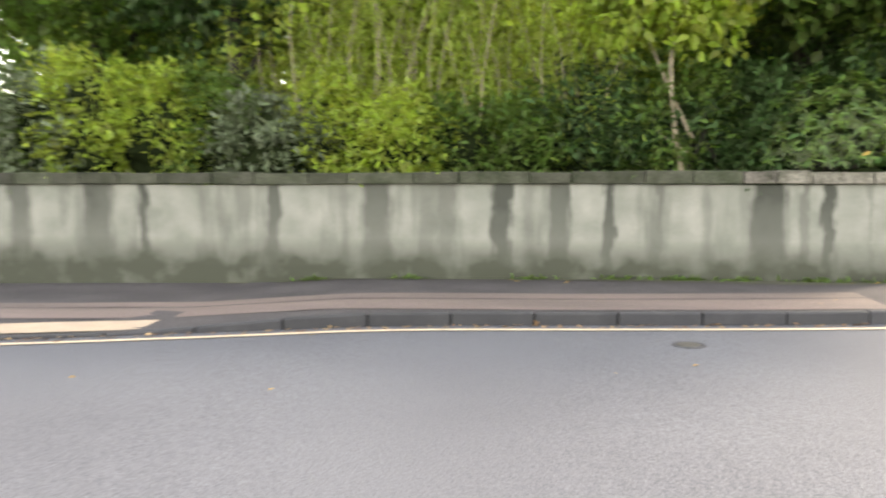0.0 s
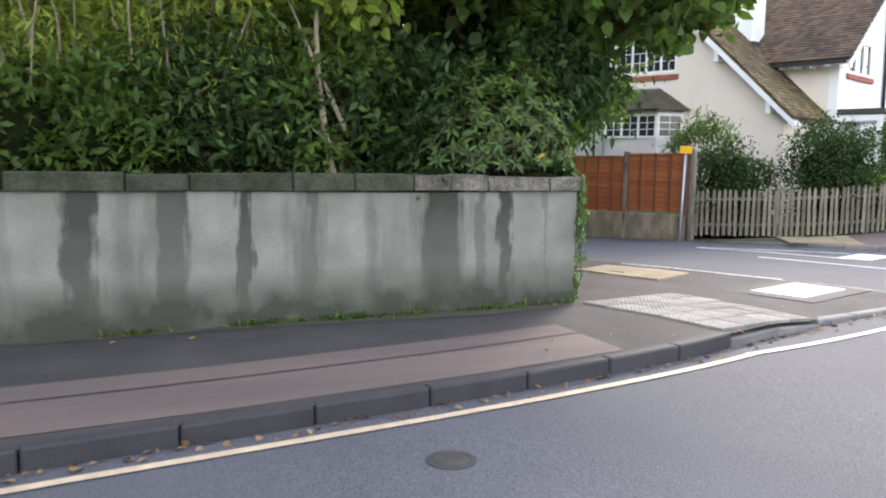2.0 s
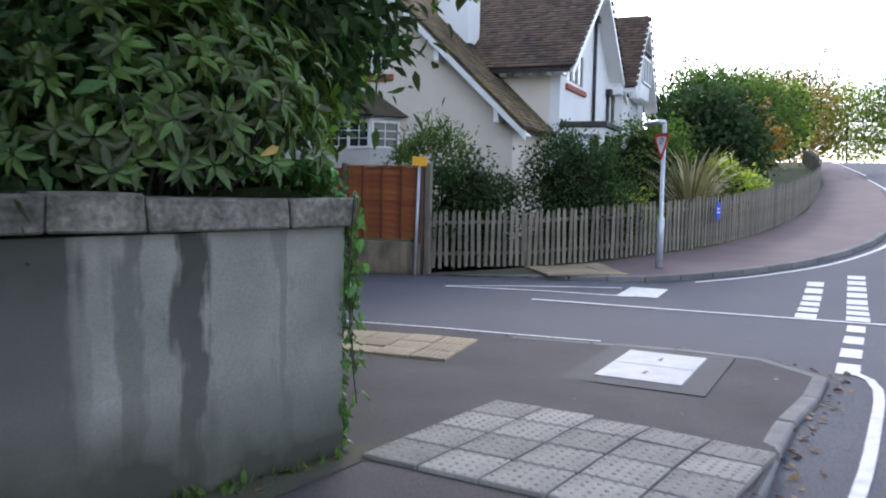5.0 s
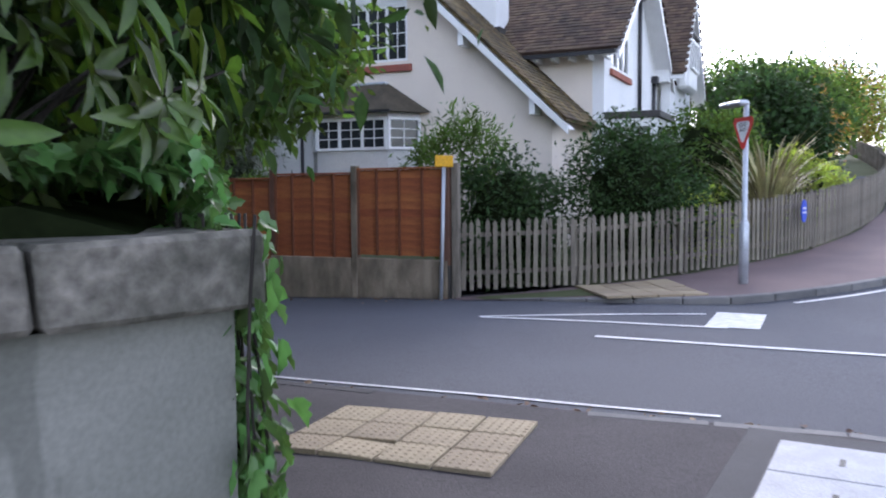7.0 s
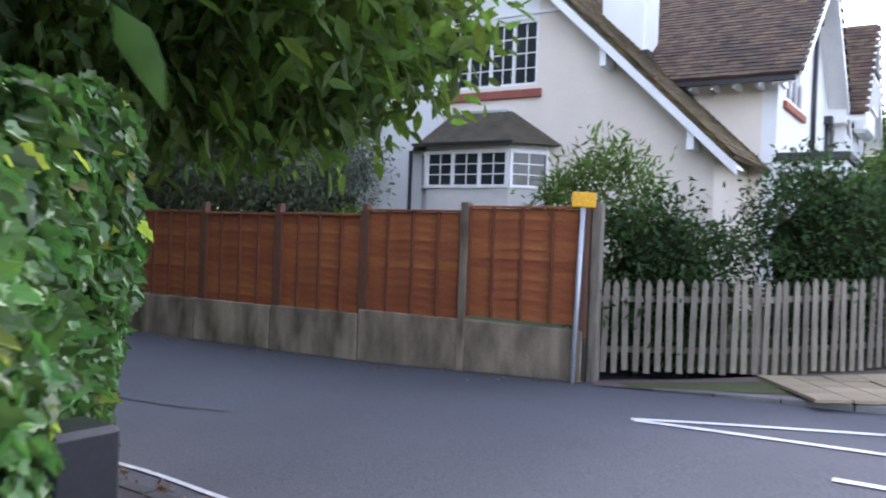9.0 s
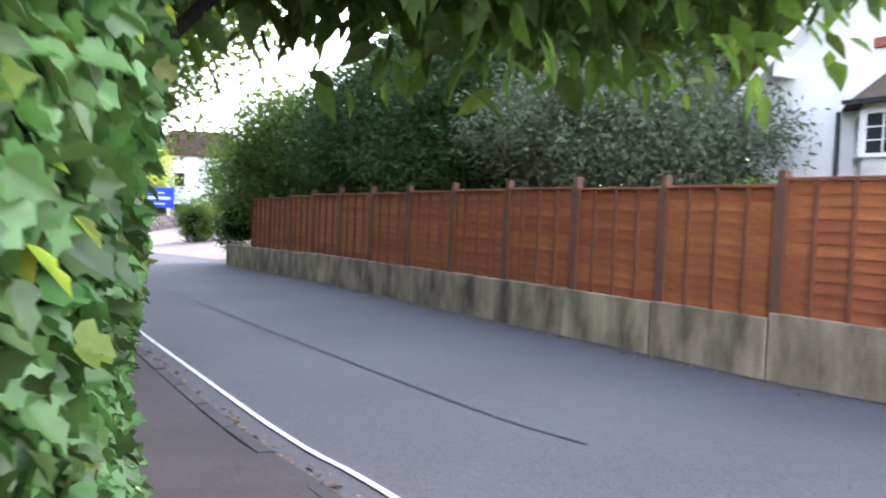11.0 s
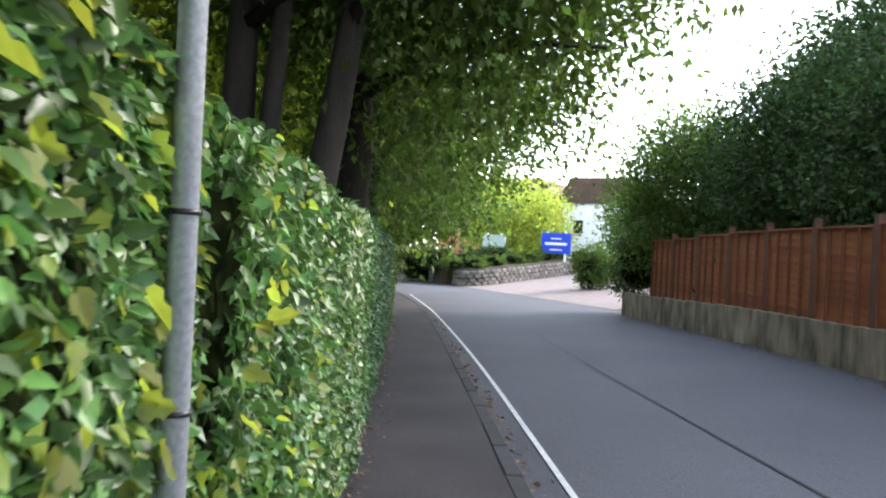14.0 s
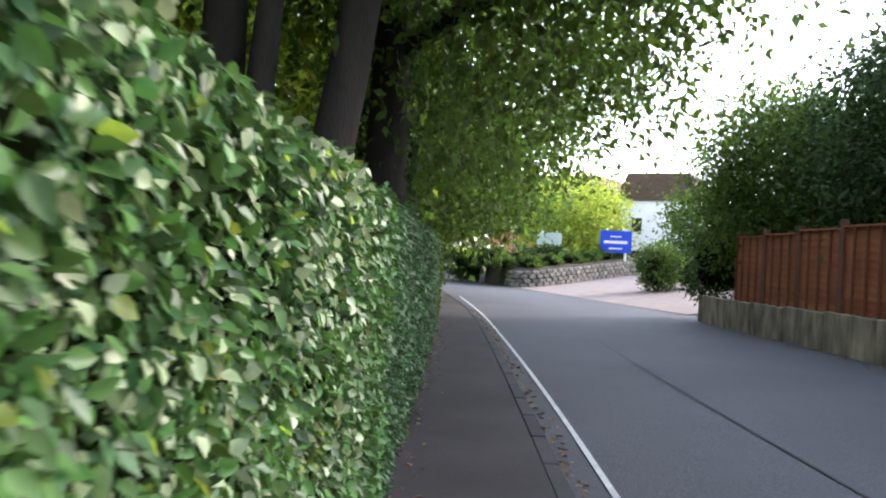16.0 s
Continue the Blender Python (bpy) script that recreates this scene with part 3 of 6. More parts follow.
def tree(x, y, z, height, trunk_r, crown_at, crown_r, mat, seed, label, clumps=160, per=45, size=0.16, trunk_mat=None, lean=(0, 0), limbs=6, group="", aspect=0.5, fine=False, bare=0.35, droop=0.3, spread=0.2, category="tree", shell=0.5):
    r = random.Random(seed)
    t = empty("tree", pose(x, y, z), label, category, group)
    bm = bmesh.new()
    top = Vector((lean[0], lean[1], height * 0.85))
    path = limb_path(r, (0, 0, -0.3), top, 0.0, 8, 0.03)
    tube(bm, path, [trunk_r * (1.25 if i == 0 else 1 - 0.8 * i / 7) for i in range(8)], 10)
    for k in range(limbs):
        f = bare + (0.85 - bare) * k / max(1, limbs)
        i = f * 7
        a = path[int(i)].lerp(path[min(7, int(i) + 1)], i % 1)
        ang = k * 2.4 + r.uniform(-0.4, 0.4)
        reach = 0.75
        b = Vector(crown_at) + Vector((math.cos(ang) * crown_r[0] * reach, math.sin(ang) * crown_r[1] * reach, crown_r[2] * r.uniform(-0.5, 0.5)))
        lp = limb_path(r, a, b, 0.25)
        rr = trunk_r * (0.5 - 0.25 * f)
        tube(bm, lp, [rr * (1 - 0.8 * j / 5) for j in range(6)], 6)
        for q in range(2):
            c = lp[3] + Vector((r.uniform(-1, 1), r.uniform(-1, 1), r.uniform(-0.2, 0.9))) * crown_r[2] * 0.5
            tube(bm, limb_path(r, lp[3 - q], c, 0.1, 4), [rr * 0.35, rr * 0.28, rr * 0.18, rr * 0.06], 5)
    part("trunk", bm, trunk_mat or bark, t)
    put("crown", crown("crown", crown_at, crown_r, clumps, per, size, mat, seed, droop, spread, shell, aspect, fine), None, t)
    return t


def bush(x, y, z, radii, mat, seed, label, clumps=80, per=50, size=0.09, category="shrub", aspect=0.45, fine=False, droop=0.0, group="", core=True, spread=0.2, yaw=0):
    t = empty("shrub", pose(x, y, z, 0, 0, yaw), label, category, group)
    # solid core behind the leaves, shade painted in as near-black
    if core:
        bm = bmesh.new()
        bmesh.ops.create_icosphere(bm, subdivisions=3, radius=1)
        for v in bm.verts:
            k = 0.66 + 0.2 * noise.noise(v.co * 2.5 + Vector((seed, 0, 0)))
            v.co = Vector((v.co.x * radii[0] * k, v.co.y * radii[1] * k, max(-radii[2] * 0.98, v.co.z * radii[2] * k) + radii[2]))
        part("shade_filler", bm, shade_core, t)
    else:
        bm = bmesh.new()
        r = random.Random(seed)
        for k in range(9):
            tube(bm, limb_path(r, (r.uniform(-.1, .1), r.uniform(-.1, .1), -0.1), (r.uniform(-.8, .8) * radii[0], r.uniform(-.8, .8) * radii[1], radii[2] * r.uniform(1.2, 1.8)), 0.1, 5), [0.025, 0.02, 0.015, 0.01, 0.004], 5)
        part("stems", bm, bark, t)
    put("leaves", crown("leaves", (0, 0, radii[2]), radii, clumps, per, size, mat, seed, droop, spread, 0.72, aspect, fine, 0.0, lambda c: c[:, 2] > 0.04), None, t)
    return t


# ---- street surface: kerbs, paint, paving ----
def ribbon(name, line, width, mat, up=0.010, zf=None, parent=None, label=""):
    zf = zf or road_z
    n = max(2, int(sum((Vector(b) - Vector(a)).length for a, b in zip(line, line[1:])) / 0.35))
    v, f = loft(offset_line(line, -width / 2), offset_line(line, width / 2), n, 1, zf, up)
    return put(name, mesh_from(name, v, f, mat, True), None, parent, label)


def kerbs():
    k = empty("kerb", None, "row of worn concrete kerbstones along the pavement", "kerb", "", "structure")
    pts = by_length([p for p in KERB if -16 < p.x and p.y < 40], 76)
    rng = random.Random(1)
    for i, (a, b) in enumerate(zip(pts, pts[1:])):
        d = (b - a).normalized()
        l = (b - a).length
        za, zb = walk_z(a.x, a.y), walk_z(b.x, b.y)
        low = 0.045 if (0.1 < a.x < 1.7 and a.y < -1) or (1.4 < a.y < 3.2) else 0.0
        m = Matrix.Translation((a.x, a.y, za)) @ Matrix.Rotation(math.atan2(d.y, d.x), 4, "Z") @ Matrix.Rotation(-math.atan2(zb - za, l), 4, "Y")
        bm = boxed((0.006, -0.0, -0.22), (l - 0.006, 0.13, 0.006 - low + rng.uniform(-0.004, 0.004)), m, 0.014)
        part("kerbstone", bm, kerb_stone if a.x > 0 and a.y < 3 else kerb_dark, k)
    f = empty("kerb_far", None, "pale kerbstones round the opposite corner", "kerb", "", "structure")
    pts = by_length([p for p in FAR_KERB if p.y < 8 and p.x < 30], 34)
    for a, b in zip(pts, pts[1:]):
        d = (b - a).normalized()
        l = (b - a).length
        za, zb = road_z(a.x, a.y) + far_step(a.x) + 0.005, road_z(b.x, b.y) + far_step(b.x) + 0.005
        m = Matrix.Translation((a.x, a.y, za)) @ Matrix.Rotation(math.atan2(d.y, d.x), 4, "Z") @ Matrix.Rotation(-math.atan2(zb - za, l), 4, "Y")
        part("kerbstone", boxed((0.006, 0.0, -0.25), (l - 0.006, 0.14, 0.004), m, 0.014), kerb_stone, f)
    gutter = ribbon("gutter_line", [fence_at(i) - FR * 0.14 for i in range(0, 14)], 0.06, kerb_stone, 0.012)
    tagged(gutter, "thin pale edging line at the wall foot", "edging", "", "structure")
kerbs()


def road_markings():
    rm = empty("road_marking", None, "worn yellow and white painted road lines", "road marking", "", "structure")
    ribbon("yellow_line", offset_line(smooth_line(KERB_MAIN + [(0.4, -2.12)]), 0.24), 0.08, paint_yellow, parent=rm)
    ribbon("edge_line", smooth_line([(0.35, -2.36), (1.08, -2.27), (2.2, -2.05), (3.19, -1.8), (4.3, -1.52), (4.85, -1.3), (5.1, -1.0)]), 0.08, paint_white, parent=rm)
    ribbon("lane_edge_line", smooth_line([(4.5, 1.25), (4.15, 1.95), (3.72, 2.95), (3.28, 4.15), (2.96, 5.35), (2.65, 7.1), (1.78, 9.2), (0.42, 12.6), (-0.84, 15.75), (-2.02, 18.6), (-3.72, 22.6), (-5.87, 27.6), (-9.2, 34.5)]), 0.048, paint_white, parent=rm)
    ribbon("lane_line", smooth_line([(6.8, 5.76), (7.35, 4.3), (8.0, 2.98)]), 0.09, paint_white, parent=rm)
    ribbon("taper_line", [(6.82, 5.82), (7.86, 4.64), (8.8, 3.68)], 0.09, paint_white, 0.01, parent=rm)
    ribbon("paint_block", [(8.04, 2.95), (9.16, 3.38)], 0.6, paint_white, 0.01, parent=rm)
    ribbon("hold_line", [(6.5, 3.75), (7.2, 2.05), (7.9, 0.42), (8.35, -0.6)], 0.10, paint_white, parent=rm)
    def dashes(a, b, n, gap, w):
        a, b = Vector(a), Vector(b)
        for i in range(n):
            p, q = a.lerp(b, i / n), a.lerp(b, (i + gap) / n)
            ribbon("dash", [p, q], w, paint_white, 0.008, parent=rm)
    dashes((4.9, -1.07), (8.2, -0.12), 4, 0.6, 0.2)
    dashes((8.3, -0.1), (12.8, 1.35), 8, 0.68, 0.28)
    dashes((8.0, 0.45), (11.8, 1.68), 6, 0.68, 0.26)
    ribbon("far_edge_line", offset_line(smooth_line([(10.5, 3.4), (11.7, 2.78), (14, 2.18), (18, 2.3), (24, 3.6), (40, 8.9), (70, 21.5)]), 0.2), 0.09, paint_white, parent=rm)
    patch = ribbon("asphalt_patch_edge", smooth_line([(-1.9, 22.6), (-0.9, 20.0), (0.6, 16.4), (2.2, 12.6), (4.0, 8.4)]), 0.03, dark_patch, 0.010)
    tagged(patch, "dark tarred joint running along the lane", "joint", "", "structure")
road_markings()


def tile_mesh(w, mat, blisters=True):
    bm = boxed((0.008, 0.008, -0.03), (w - 0.008, w - 0.008, 0.008), None, 0.004)
    if blisters:
        n = 6
        for i in range(n):
            for j in range(n):
                c = Vector(((i + 0.5) * w / n, (j + 0.5) * w / n, 0.0085))
                bmesh.ops.create_cone(bm, segments=6, cap_ends=True, radius1=0.016, radius2=0.009, depth=0.007, matrix=Matrix.Translation(c))
    me = bpy.data.meshes.new("tile")
    bm.to_mesh(me)
    bm.free()
    me.materials.append(mat)
    return me


def tactile(x, y, yaw, nu, nv, w, mat, label, blisters=True, zf=walk_z):
    t = empty("tactile_paving", None, label, "paving", "", "structure")
    me = tile_mesh(w, mat, blisters)
    base = Matrix.Translation((x, y, 0)) @ Matrix.Rotation(radians(yaw), 4, "Z")
    for i in range(nu):
        for j in range(nv):
            p = base @ Vector(((i - nu / 2) * w, (j - nv / 2) * w, 0))
            q = base @ Vector(((i - nu / 2 + 1) * w, (j - nv / 2) * w, 0))
            r = base @ Vector(((i - nu / 2) * w, (j - nv / 2 + 1) * w, 0))
            zp, zq, zr = zf(p.x, p.y), zf(q.x, q.y), zf(r.x, r.y)
            m = Matrix.Translation((p.x, p.y, zp + 0.004)) @ Matrix.Rotation(radians(yaw), 4, "Z") @ Matrix.Rotation(-math.atan2(zq - zp, w), 4, "Y") @ Matrix.Rotation(math.atan2(zr - zp, w), 4, "X")
            put("tile", me, Matrix.Translation((0, 0, 0.012)) @ m, t)
tactile(0.98, -0.9, 11, 4, 5, 0.372, tactile_grey, "grey blister tactile tiles at the main road crossing")
tactile(2.56, 2.36, -64, 4, 3, 0.36, tactile_mat, "buff blister tactile tiles at the lane crossing")
tactile(9.75, 5.3, -36, 4, 4, 0.38, tactile_mat, "buff plain slabs at the opposite crossing", False, lambda x, y: road_z(x, y) + 0.1)


def manhole():
    z = walk_z(3.6, 0.15)
    m = Matrix.Translation((3.63, 0.13, z)) @ Matrix.Rotation(radians(17), 4, "Z")
    mh = empty("manhole_cover", m, "pale rectangular steel access cover in a dark asphalt patch", "manhole cover")
    part("surround", boxed((-0.82, -0.58, -0.03), (0.82, 0.58, 0.012), None, 0.004), dark_patch, mh)
    for sx in (-1, 1):
        part("plate", boxed((0.006 if sx > 0 else -0.6, -0.36, 0.0), (0.6 if sx > 0 else -0.006, 0.36, 0.022), None, 0.004), steel_plate, mh)
    for sx in (-0.3, 0.3):
        part("keyhole", boxed((sx - 0.06, -0.015, 0.02), (sx + 0.06, 0.015, 0.0245)), cast_iron, mh)
    d = empty("drain_cover", Matrix.Translation((-3.12, -3.71, road_z(-3.12, -3.71))), "small dark iron stopcock cover sunk in the road", "drain cover")
    bm = bmesh.new()
    bmesh.ops.create_cone(bm, segments=20, cap_ends=True, radius1=0.11, radius2=0.10, depth=0.02)
    part("cover", bm, cast_iron, d)
    bm = bmesh.new()
    bmesh.ops.create_cone(bm, segments=20, cap_ends=True, radius1=0.15, radius2=0.145, depth=0.012)
    part("surround", bm, dark_patch, d)
manhole()


# ---- hedge along the lane ----
def hedge_top(y):
    return interp(y, ((0, 1.40), (2.3, 1.45), (3.2, 1.70), (4, 1.72), (5.5, 1.45), (7, 1.25), (9, 1.18), (40, 0.75)))


def lane_hedge():
    h = empty("hedge", pose(0, 0, 0), "dense clipped ivy and laurel hedge beside the pavement", "hedge")
    line = by_length(smooth_line([(p[0], p[1]) for p in HEDGE_FOOT[:-1]]), 150)
    # solid hedge filler; its near-black colour imitates the shade between leaves
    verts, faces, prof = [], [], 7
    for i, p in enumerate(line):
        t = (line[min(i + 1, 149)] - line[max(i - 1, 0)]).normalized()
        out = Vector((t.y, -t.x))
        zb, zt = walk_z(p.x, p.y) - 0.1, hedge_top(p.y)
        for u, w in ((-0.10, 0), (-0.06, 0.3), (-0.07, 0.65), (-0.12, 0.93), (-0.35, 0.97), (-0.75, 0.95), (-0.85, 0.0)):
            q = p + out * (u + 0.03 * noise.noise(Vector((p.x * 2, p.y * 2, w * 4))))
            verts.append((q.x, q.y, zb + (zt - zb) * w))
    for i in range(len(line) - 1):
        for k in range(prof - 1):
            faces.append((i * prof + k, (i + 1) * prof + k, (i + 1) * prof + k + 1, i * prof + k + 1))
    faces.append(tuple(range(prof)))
    put("shade_filler", mesh_from("shade_filler", verts, faces, shade_core), None, h)

    def cover(name, mat, y0, y1, per_m, size, seed, fine, bulge, aspect=0.75, lobed=False):
        r = np.random.RandomState(seed)
        P, A, N = [], [], []
        seg = [(a, b) for a, b in zip(line, line[1:]) if y0 <= a.y < y1]
        for a, b in seg:
            t = (b - a)
            out = Vector((t.y, -t.x)).normalized()
            zb, zt = walk_z(a.x, a.y), hedge_top(a.y)
            for _ in range(int(per_m * t.length * (zt - zb + 0.8))):
                f = r.rand() * (zt - zb + 0.8)
                p = a + t * r.rand()
                if f < zt - zb:
                    z = zb + f
                    lump = noise.noise(Vector((p.x * 1.6, p.y * 1.6, z * 1.6)))
                    o = bulge * (0.5 + lump) + r.rand() * 0.07 - 0.07
                    n = np.array([out.x, out.y, 0.25]) + r.normal(size=3) * 0.45
                    q = p + out * o
                else:
                    z = zt + r.rand() * 0.06 + 0.07 * noise.noise(Vector((p.x * 2, p.y * 2, 0)))
                    q = p - out * (f - (zt - zb))
                    n = np.array([out.x * 0.3, out.y * 0.3, 1]) + r.normal(size=3) * 0.45
                gap = q - Vector((0.75, 7.47))
                if gap.length < 0.32 and gap.dot(out) > -0.05:  # clipped back round the lamp post
                    q = q - out * (gap.dot(out) + 0.05)
                P.append((q.x, q.y, z))
                N.append(n)
                ax = np.array([out.x * 0.5, out.y * 0.5, -0.6]) + r.normal(size=3) * 0.6
                A.append(ax)
        L = size * (0.6 + 0.8 * r.rand(len(P)))
        put(name, leaf_mesh(name, P, A, N, L, L * aspect, mat, fine, lobed), None, h)
    cover("ivy_leaves", leaf_ivy, -0.1, 6.2, 1900, 0.052, 1, True, 0.11, 0.85, True)
    cover("ivy_leaves", leaf_ivy, 6.2, 12, 1800, 0.045, 2, True, 0.06, 0.6)
    cover("pale_leaves", leaf_light, 2.0, 6.5, 60, 0.05, 3, True, 0.12, 0.9, True)
    cover("pale_leaves", leaf_light, 6.5, 10.5, 55, 0.045, 8, True, 0.10, 0.75)
    cover("pale_leaves", leaf_light, 6.6, 7.7, 80, 0.06, 9, True, 0.13, 0.95, True)
    cover("variegated_leaves", leaf_pale, 8.8, 11.0, 260, 0.036, 7, True, 0.10, 0.8)
    cover("clipped_leaves", leaf_privet, 5.0, 14, 700, 0.045, 4, False, 0.06, 0.55)
    cover("clipped_leaves", leaf_privet, 12, 24, 1100, 0.05, 5, False, 0.06, 0.55)
    cover("clipped_leaves", leaf_mid, 22, 48, 260, 0.09, 6, False, 0.08, 0.6)
lane_hedge()


def lamp_post():
    l = empty("lamp_post", pose(0.75, 7.47, walk_z(0.75, 7.47)), "slim grey steel lamp post wrapped in hedge ivy", "lamp post")
    bm = bmesh.new()
    tube(bm, [(0, 0, -0.1), (0, 0, 3.0), (0, 0, 6.5)], [0.029, 0.029, 0.026], 16)
    part("pole", bm, galvanised, l)
    for z in (1.05, 1.45):
        bm = bmesh.new()
        tube(bm, [(0, 0, z), (0, 0, z + 0.012)], [0.034, 0.034], 16)
        part("cable_tie", bm, black_paint, l)
    bm = bmesh.new()
    tube(bm, [(0, 0, 6.45), (0.3, 0.1, 6.6), (0.8, 0.25, 6.62)], [0.03, 0.03, 0.03], 8)
    part("arm", bm, galvanised, l)
    part("lamp_head", boxed((0.7, 0.15, 6.55), (1.25, 0.4, 6.68), None, 0.03), galvanised, l)
lamp_post()


def hedge_box():
    b = empty("marker_post", pose(1.36, 2.42, walk_z(1.4, 2.4), 0, 0, 20), "short black post with box head in the hedge", "post")
    part("post", boxed((-0.03, -0.03, -0.1), (0.03, 0.03, 1.0), None, 0.006), black_paint, b)
    part("box_head", boxed((-0.03, -0.06, 0.98), (0.11, 0.06, 1.13), None, 0.012), black_paint, b)
hedge_box()


# ---- shrubs and trees behind the boundary wall ----
def rhododendron():
    """Whorls of long leaves at the ends of bare branches, hanging over the coping."""
    t = empty("rhododendron", pose(-0.7, 0.62, 0.85), "rhododendron with long leathery leaves hanging over the wall corner", "shrub")
    r, rs = random.Random(61), np.random.RandomState(61)
    bm = bmesh.new()
    P, A, N, L = [], [], [], []
    for k in range(400):
        d = Vector((r.gauss(0, 1), r.gauss(-0.25, 1), r.gauss(0.25, 1))).normalized()
        q = r.uniform(0.6, 1.05)
        tip = Vector((d.x * 1.0 * q, d.y * 0.62 * q - 0.08, 0.86 + d.z * 0.9 * q))
        if tip.z < 0.52:
            continue
        if k % 4 == 0:
            tube(bm, limb_path(r, (r.uniform(-.15, .15), r.uniform(-.1, .1), -0.1), tip, 0.1, 5), [0.016, 0.013, 0.010, 0.007, 0.004], 5)
        up = (d + Vector((0, -0.2, 0.35))).normalized()
        side = up.orthogonal().normalized()
        other = up.cross(side)
        n = r.randint(6, 9)
        for m in range(n):
            a = math.tau * m / n + r.uniform(-0.3, 0.3)
            out = side * math.cos(a) + other * math.sin(a)
            ax = out * 1.0 + up * r.uniform(-0.25, 0.6)
            P.append(tuple(tip + out * 0.008))
            A.append(tuple(ax))
            N.append(tuple(up + out * -0.3))
            L.append(r.uniform(0.085, 0.15))
    part("branches", bm, bark, t)
    L = np.array(L)
    put("leaves", leaf_mesh("leaves", P, A, N, L, L * 0.32, leaf_rhodo, True), None, t)
    put("fading_leaf", leaf_mesh("fading_leaf", [(0.30, -0.66, 0.70)], [(-0.8, -0.1, -0.35)], [(0.1, -1.0, 0.3)], np.array([0.12]), np.array([0.045]), leaf_autumn, True), None, t, "one leaf turned orange")
rhododendron()


def corner_ivy():
    t = empty("ivy", pose(WALL_END, 0.1, 0), "trailing ivy strands hanging from the coping at the wall corner", "ivy")
    r = random.Random(14)
    bm = bmesh.new()
    P, A, N, L = [], [], [], []
    for k in range(9):
        x0, y0 = r.uniform(0.03, 0.10), r.uniform(-0.2, 0.25)
        low = r.uniform(0.1, 0.85)
        path = limb_path(r, (x0 - 0.05, y0, 1.33), (x0 + 0.02, y0 + r.uniform(-0.05, 0.05), low), 0.0, 7, 0.05)
        tube(bm, path, [0.004] * 7, 4)
        for m in range(int((1.33 - low) * 34)):
            f = r.random()
            p = path[min(5, int(f * 6))].lerp(path[min(6, int(f * 6) + 1)], (f * 6) % 1)
            P.append((p.x + r.uniform(0, 0.05), p.y + r.uniform(-0.05, 0.05), p.z))
            A.append((r.gauss(0.25, 0.5), r.gauss(-0.1, 0.6), -0.8))
            N.append((1.0 + r.gauss(0, 0.4), r.gauss(-0.4, 0.5), 0.3))
            L.append(r.uniform(0.03, 0.075))
    part("stems", bm, bark, t)
    L = np.array(L)
    put("leaves", leaf_mesh("leaves", P, A, N, L, L * 0.9, leaf_ivy, True, True), None, t)
corner_ivy()
bush(-1.15, 0.95, 0.8, (0.9, 0.5, 0.85), leaf_dark, 11, "dark evergreen shrub filling the wall corner", 190, 40, 0.09, aspect=0.4, spread=0.3, core=False)
rng = random.Random(7)
for i in range(16):
    x = -1.9 - i * 0.95
    tall = 0.8 + 0.45 * rng.random()
    bush(x, 0.85 + rng.uniform(-0.1, 0.35), 0.75, (0.85, 0.6, tall), (leaf_mid, leaf_light, leaf_light, leaf_grey)[i % 4] if i > 3 else (leaf_dark, leaf_mid)[i % 2], 20 + i, "dark evergreen shrub crowding the top of the wall" if i in (0, 2) else "leafy green shrub crowding the top of the wall", 60, 46, 0.10, aspect=0.4, spread=0.26, core=i > 1, group="shrubs behind the wall")


def bamboo(x, y, z, h, seed):
    t = empty("bamboo", pose(x, y, z), "clump of tall yellow-green bamboo behind the wall", "bamboo", "bamboo clumps")
    r = random.Random(seed)
    tips = []
    for k in range(22):
        a = Vector((r.uniform(-0.6, 0.6), r.uniform(-0.4, 0.4), 0))
        b = a * 2.2 + Vector((r.uniform(-0.4, 0.4), r.uniform(-0.5, 0.3), h * r.uniform(0.7, 1.1)))
        p = limb_path(r, a, b, 0.0, 5)
        bm = bmesh.new()
        tube(bm, p, [0.014, 0.013, 0.011, 0.008, 0.003], 5)
        part("cane", bm, pale_bark, t)
        tips += p[1:]
    rs = np.random.RandomState(seed)
    pos = np.repeat(np.array([tuple(q) for q in tips]), 75, 0) + rs.normal(size=(len(tips) * 75, 3)) * np.array([0.22, 0.22, 0.38])
    ax = rs.normal(size=pos.shape)
    ax[:, 2] -= 0.8
    L = 0.13 * (0.6 + 0.8 * rs.rand(len(pos)))
    put("leaves", leaf_mesh("leaves", pos, ax, rs.normal(size=pos.shape) + np.array([0, 0, 1]), L, L * 0.17, leaf_light), None, t)
for i, (x, y) in enumerate(((-4.6, 1.5), (-5.9, 1.7), (-7.0, 1.6), (-3.6, 1.6), (-8.3, 2.2))):
    bamboo(x, y, 0.75, 3.4 + 0.3 * (i % 3), 50 + i)


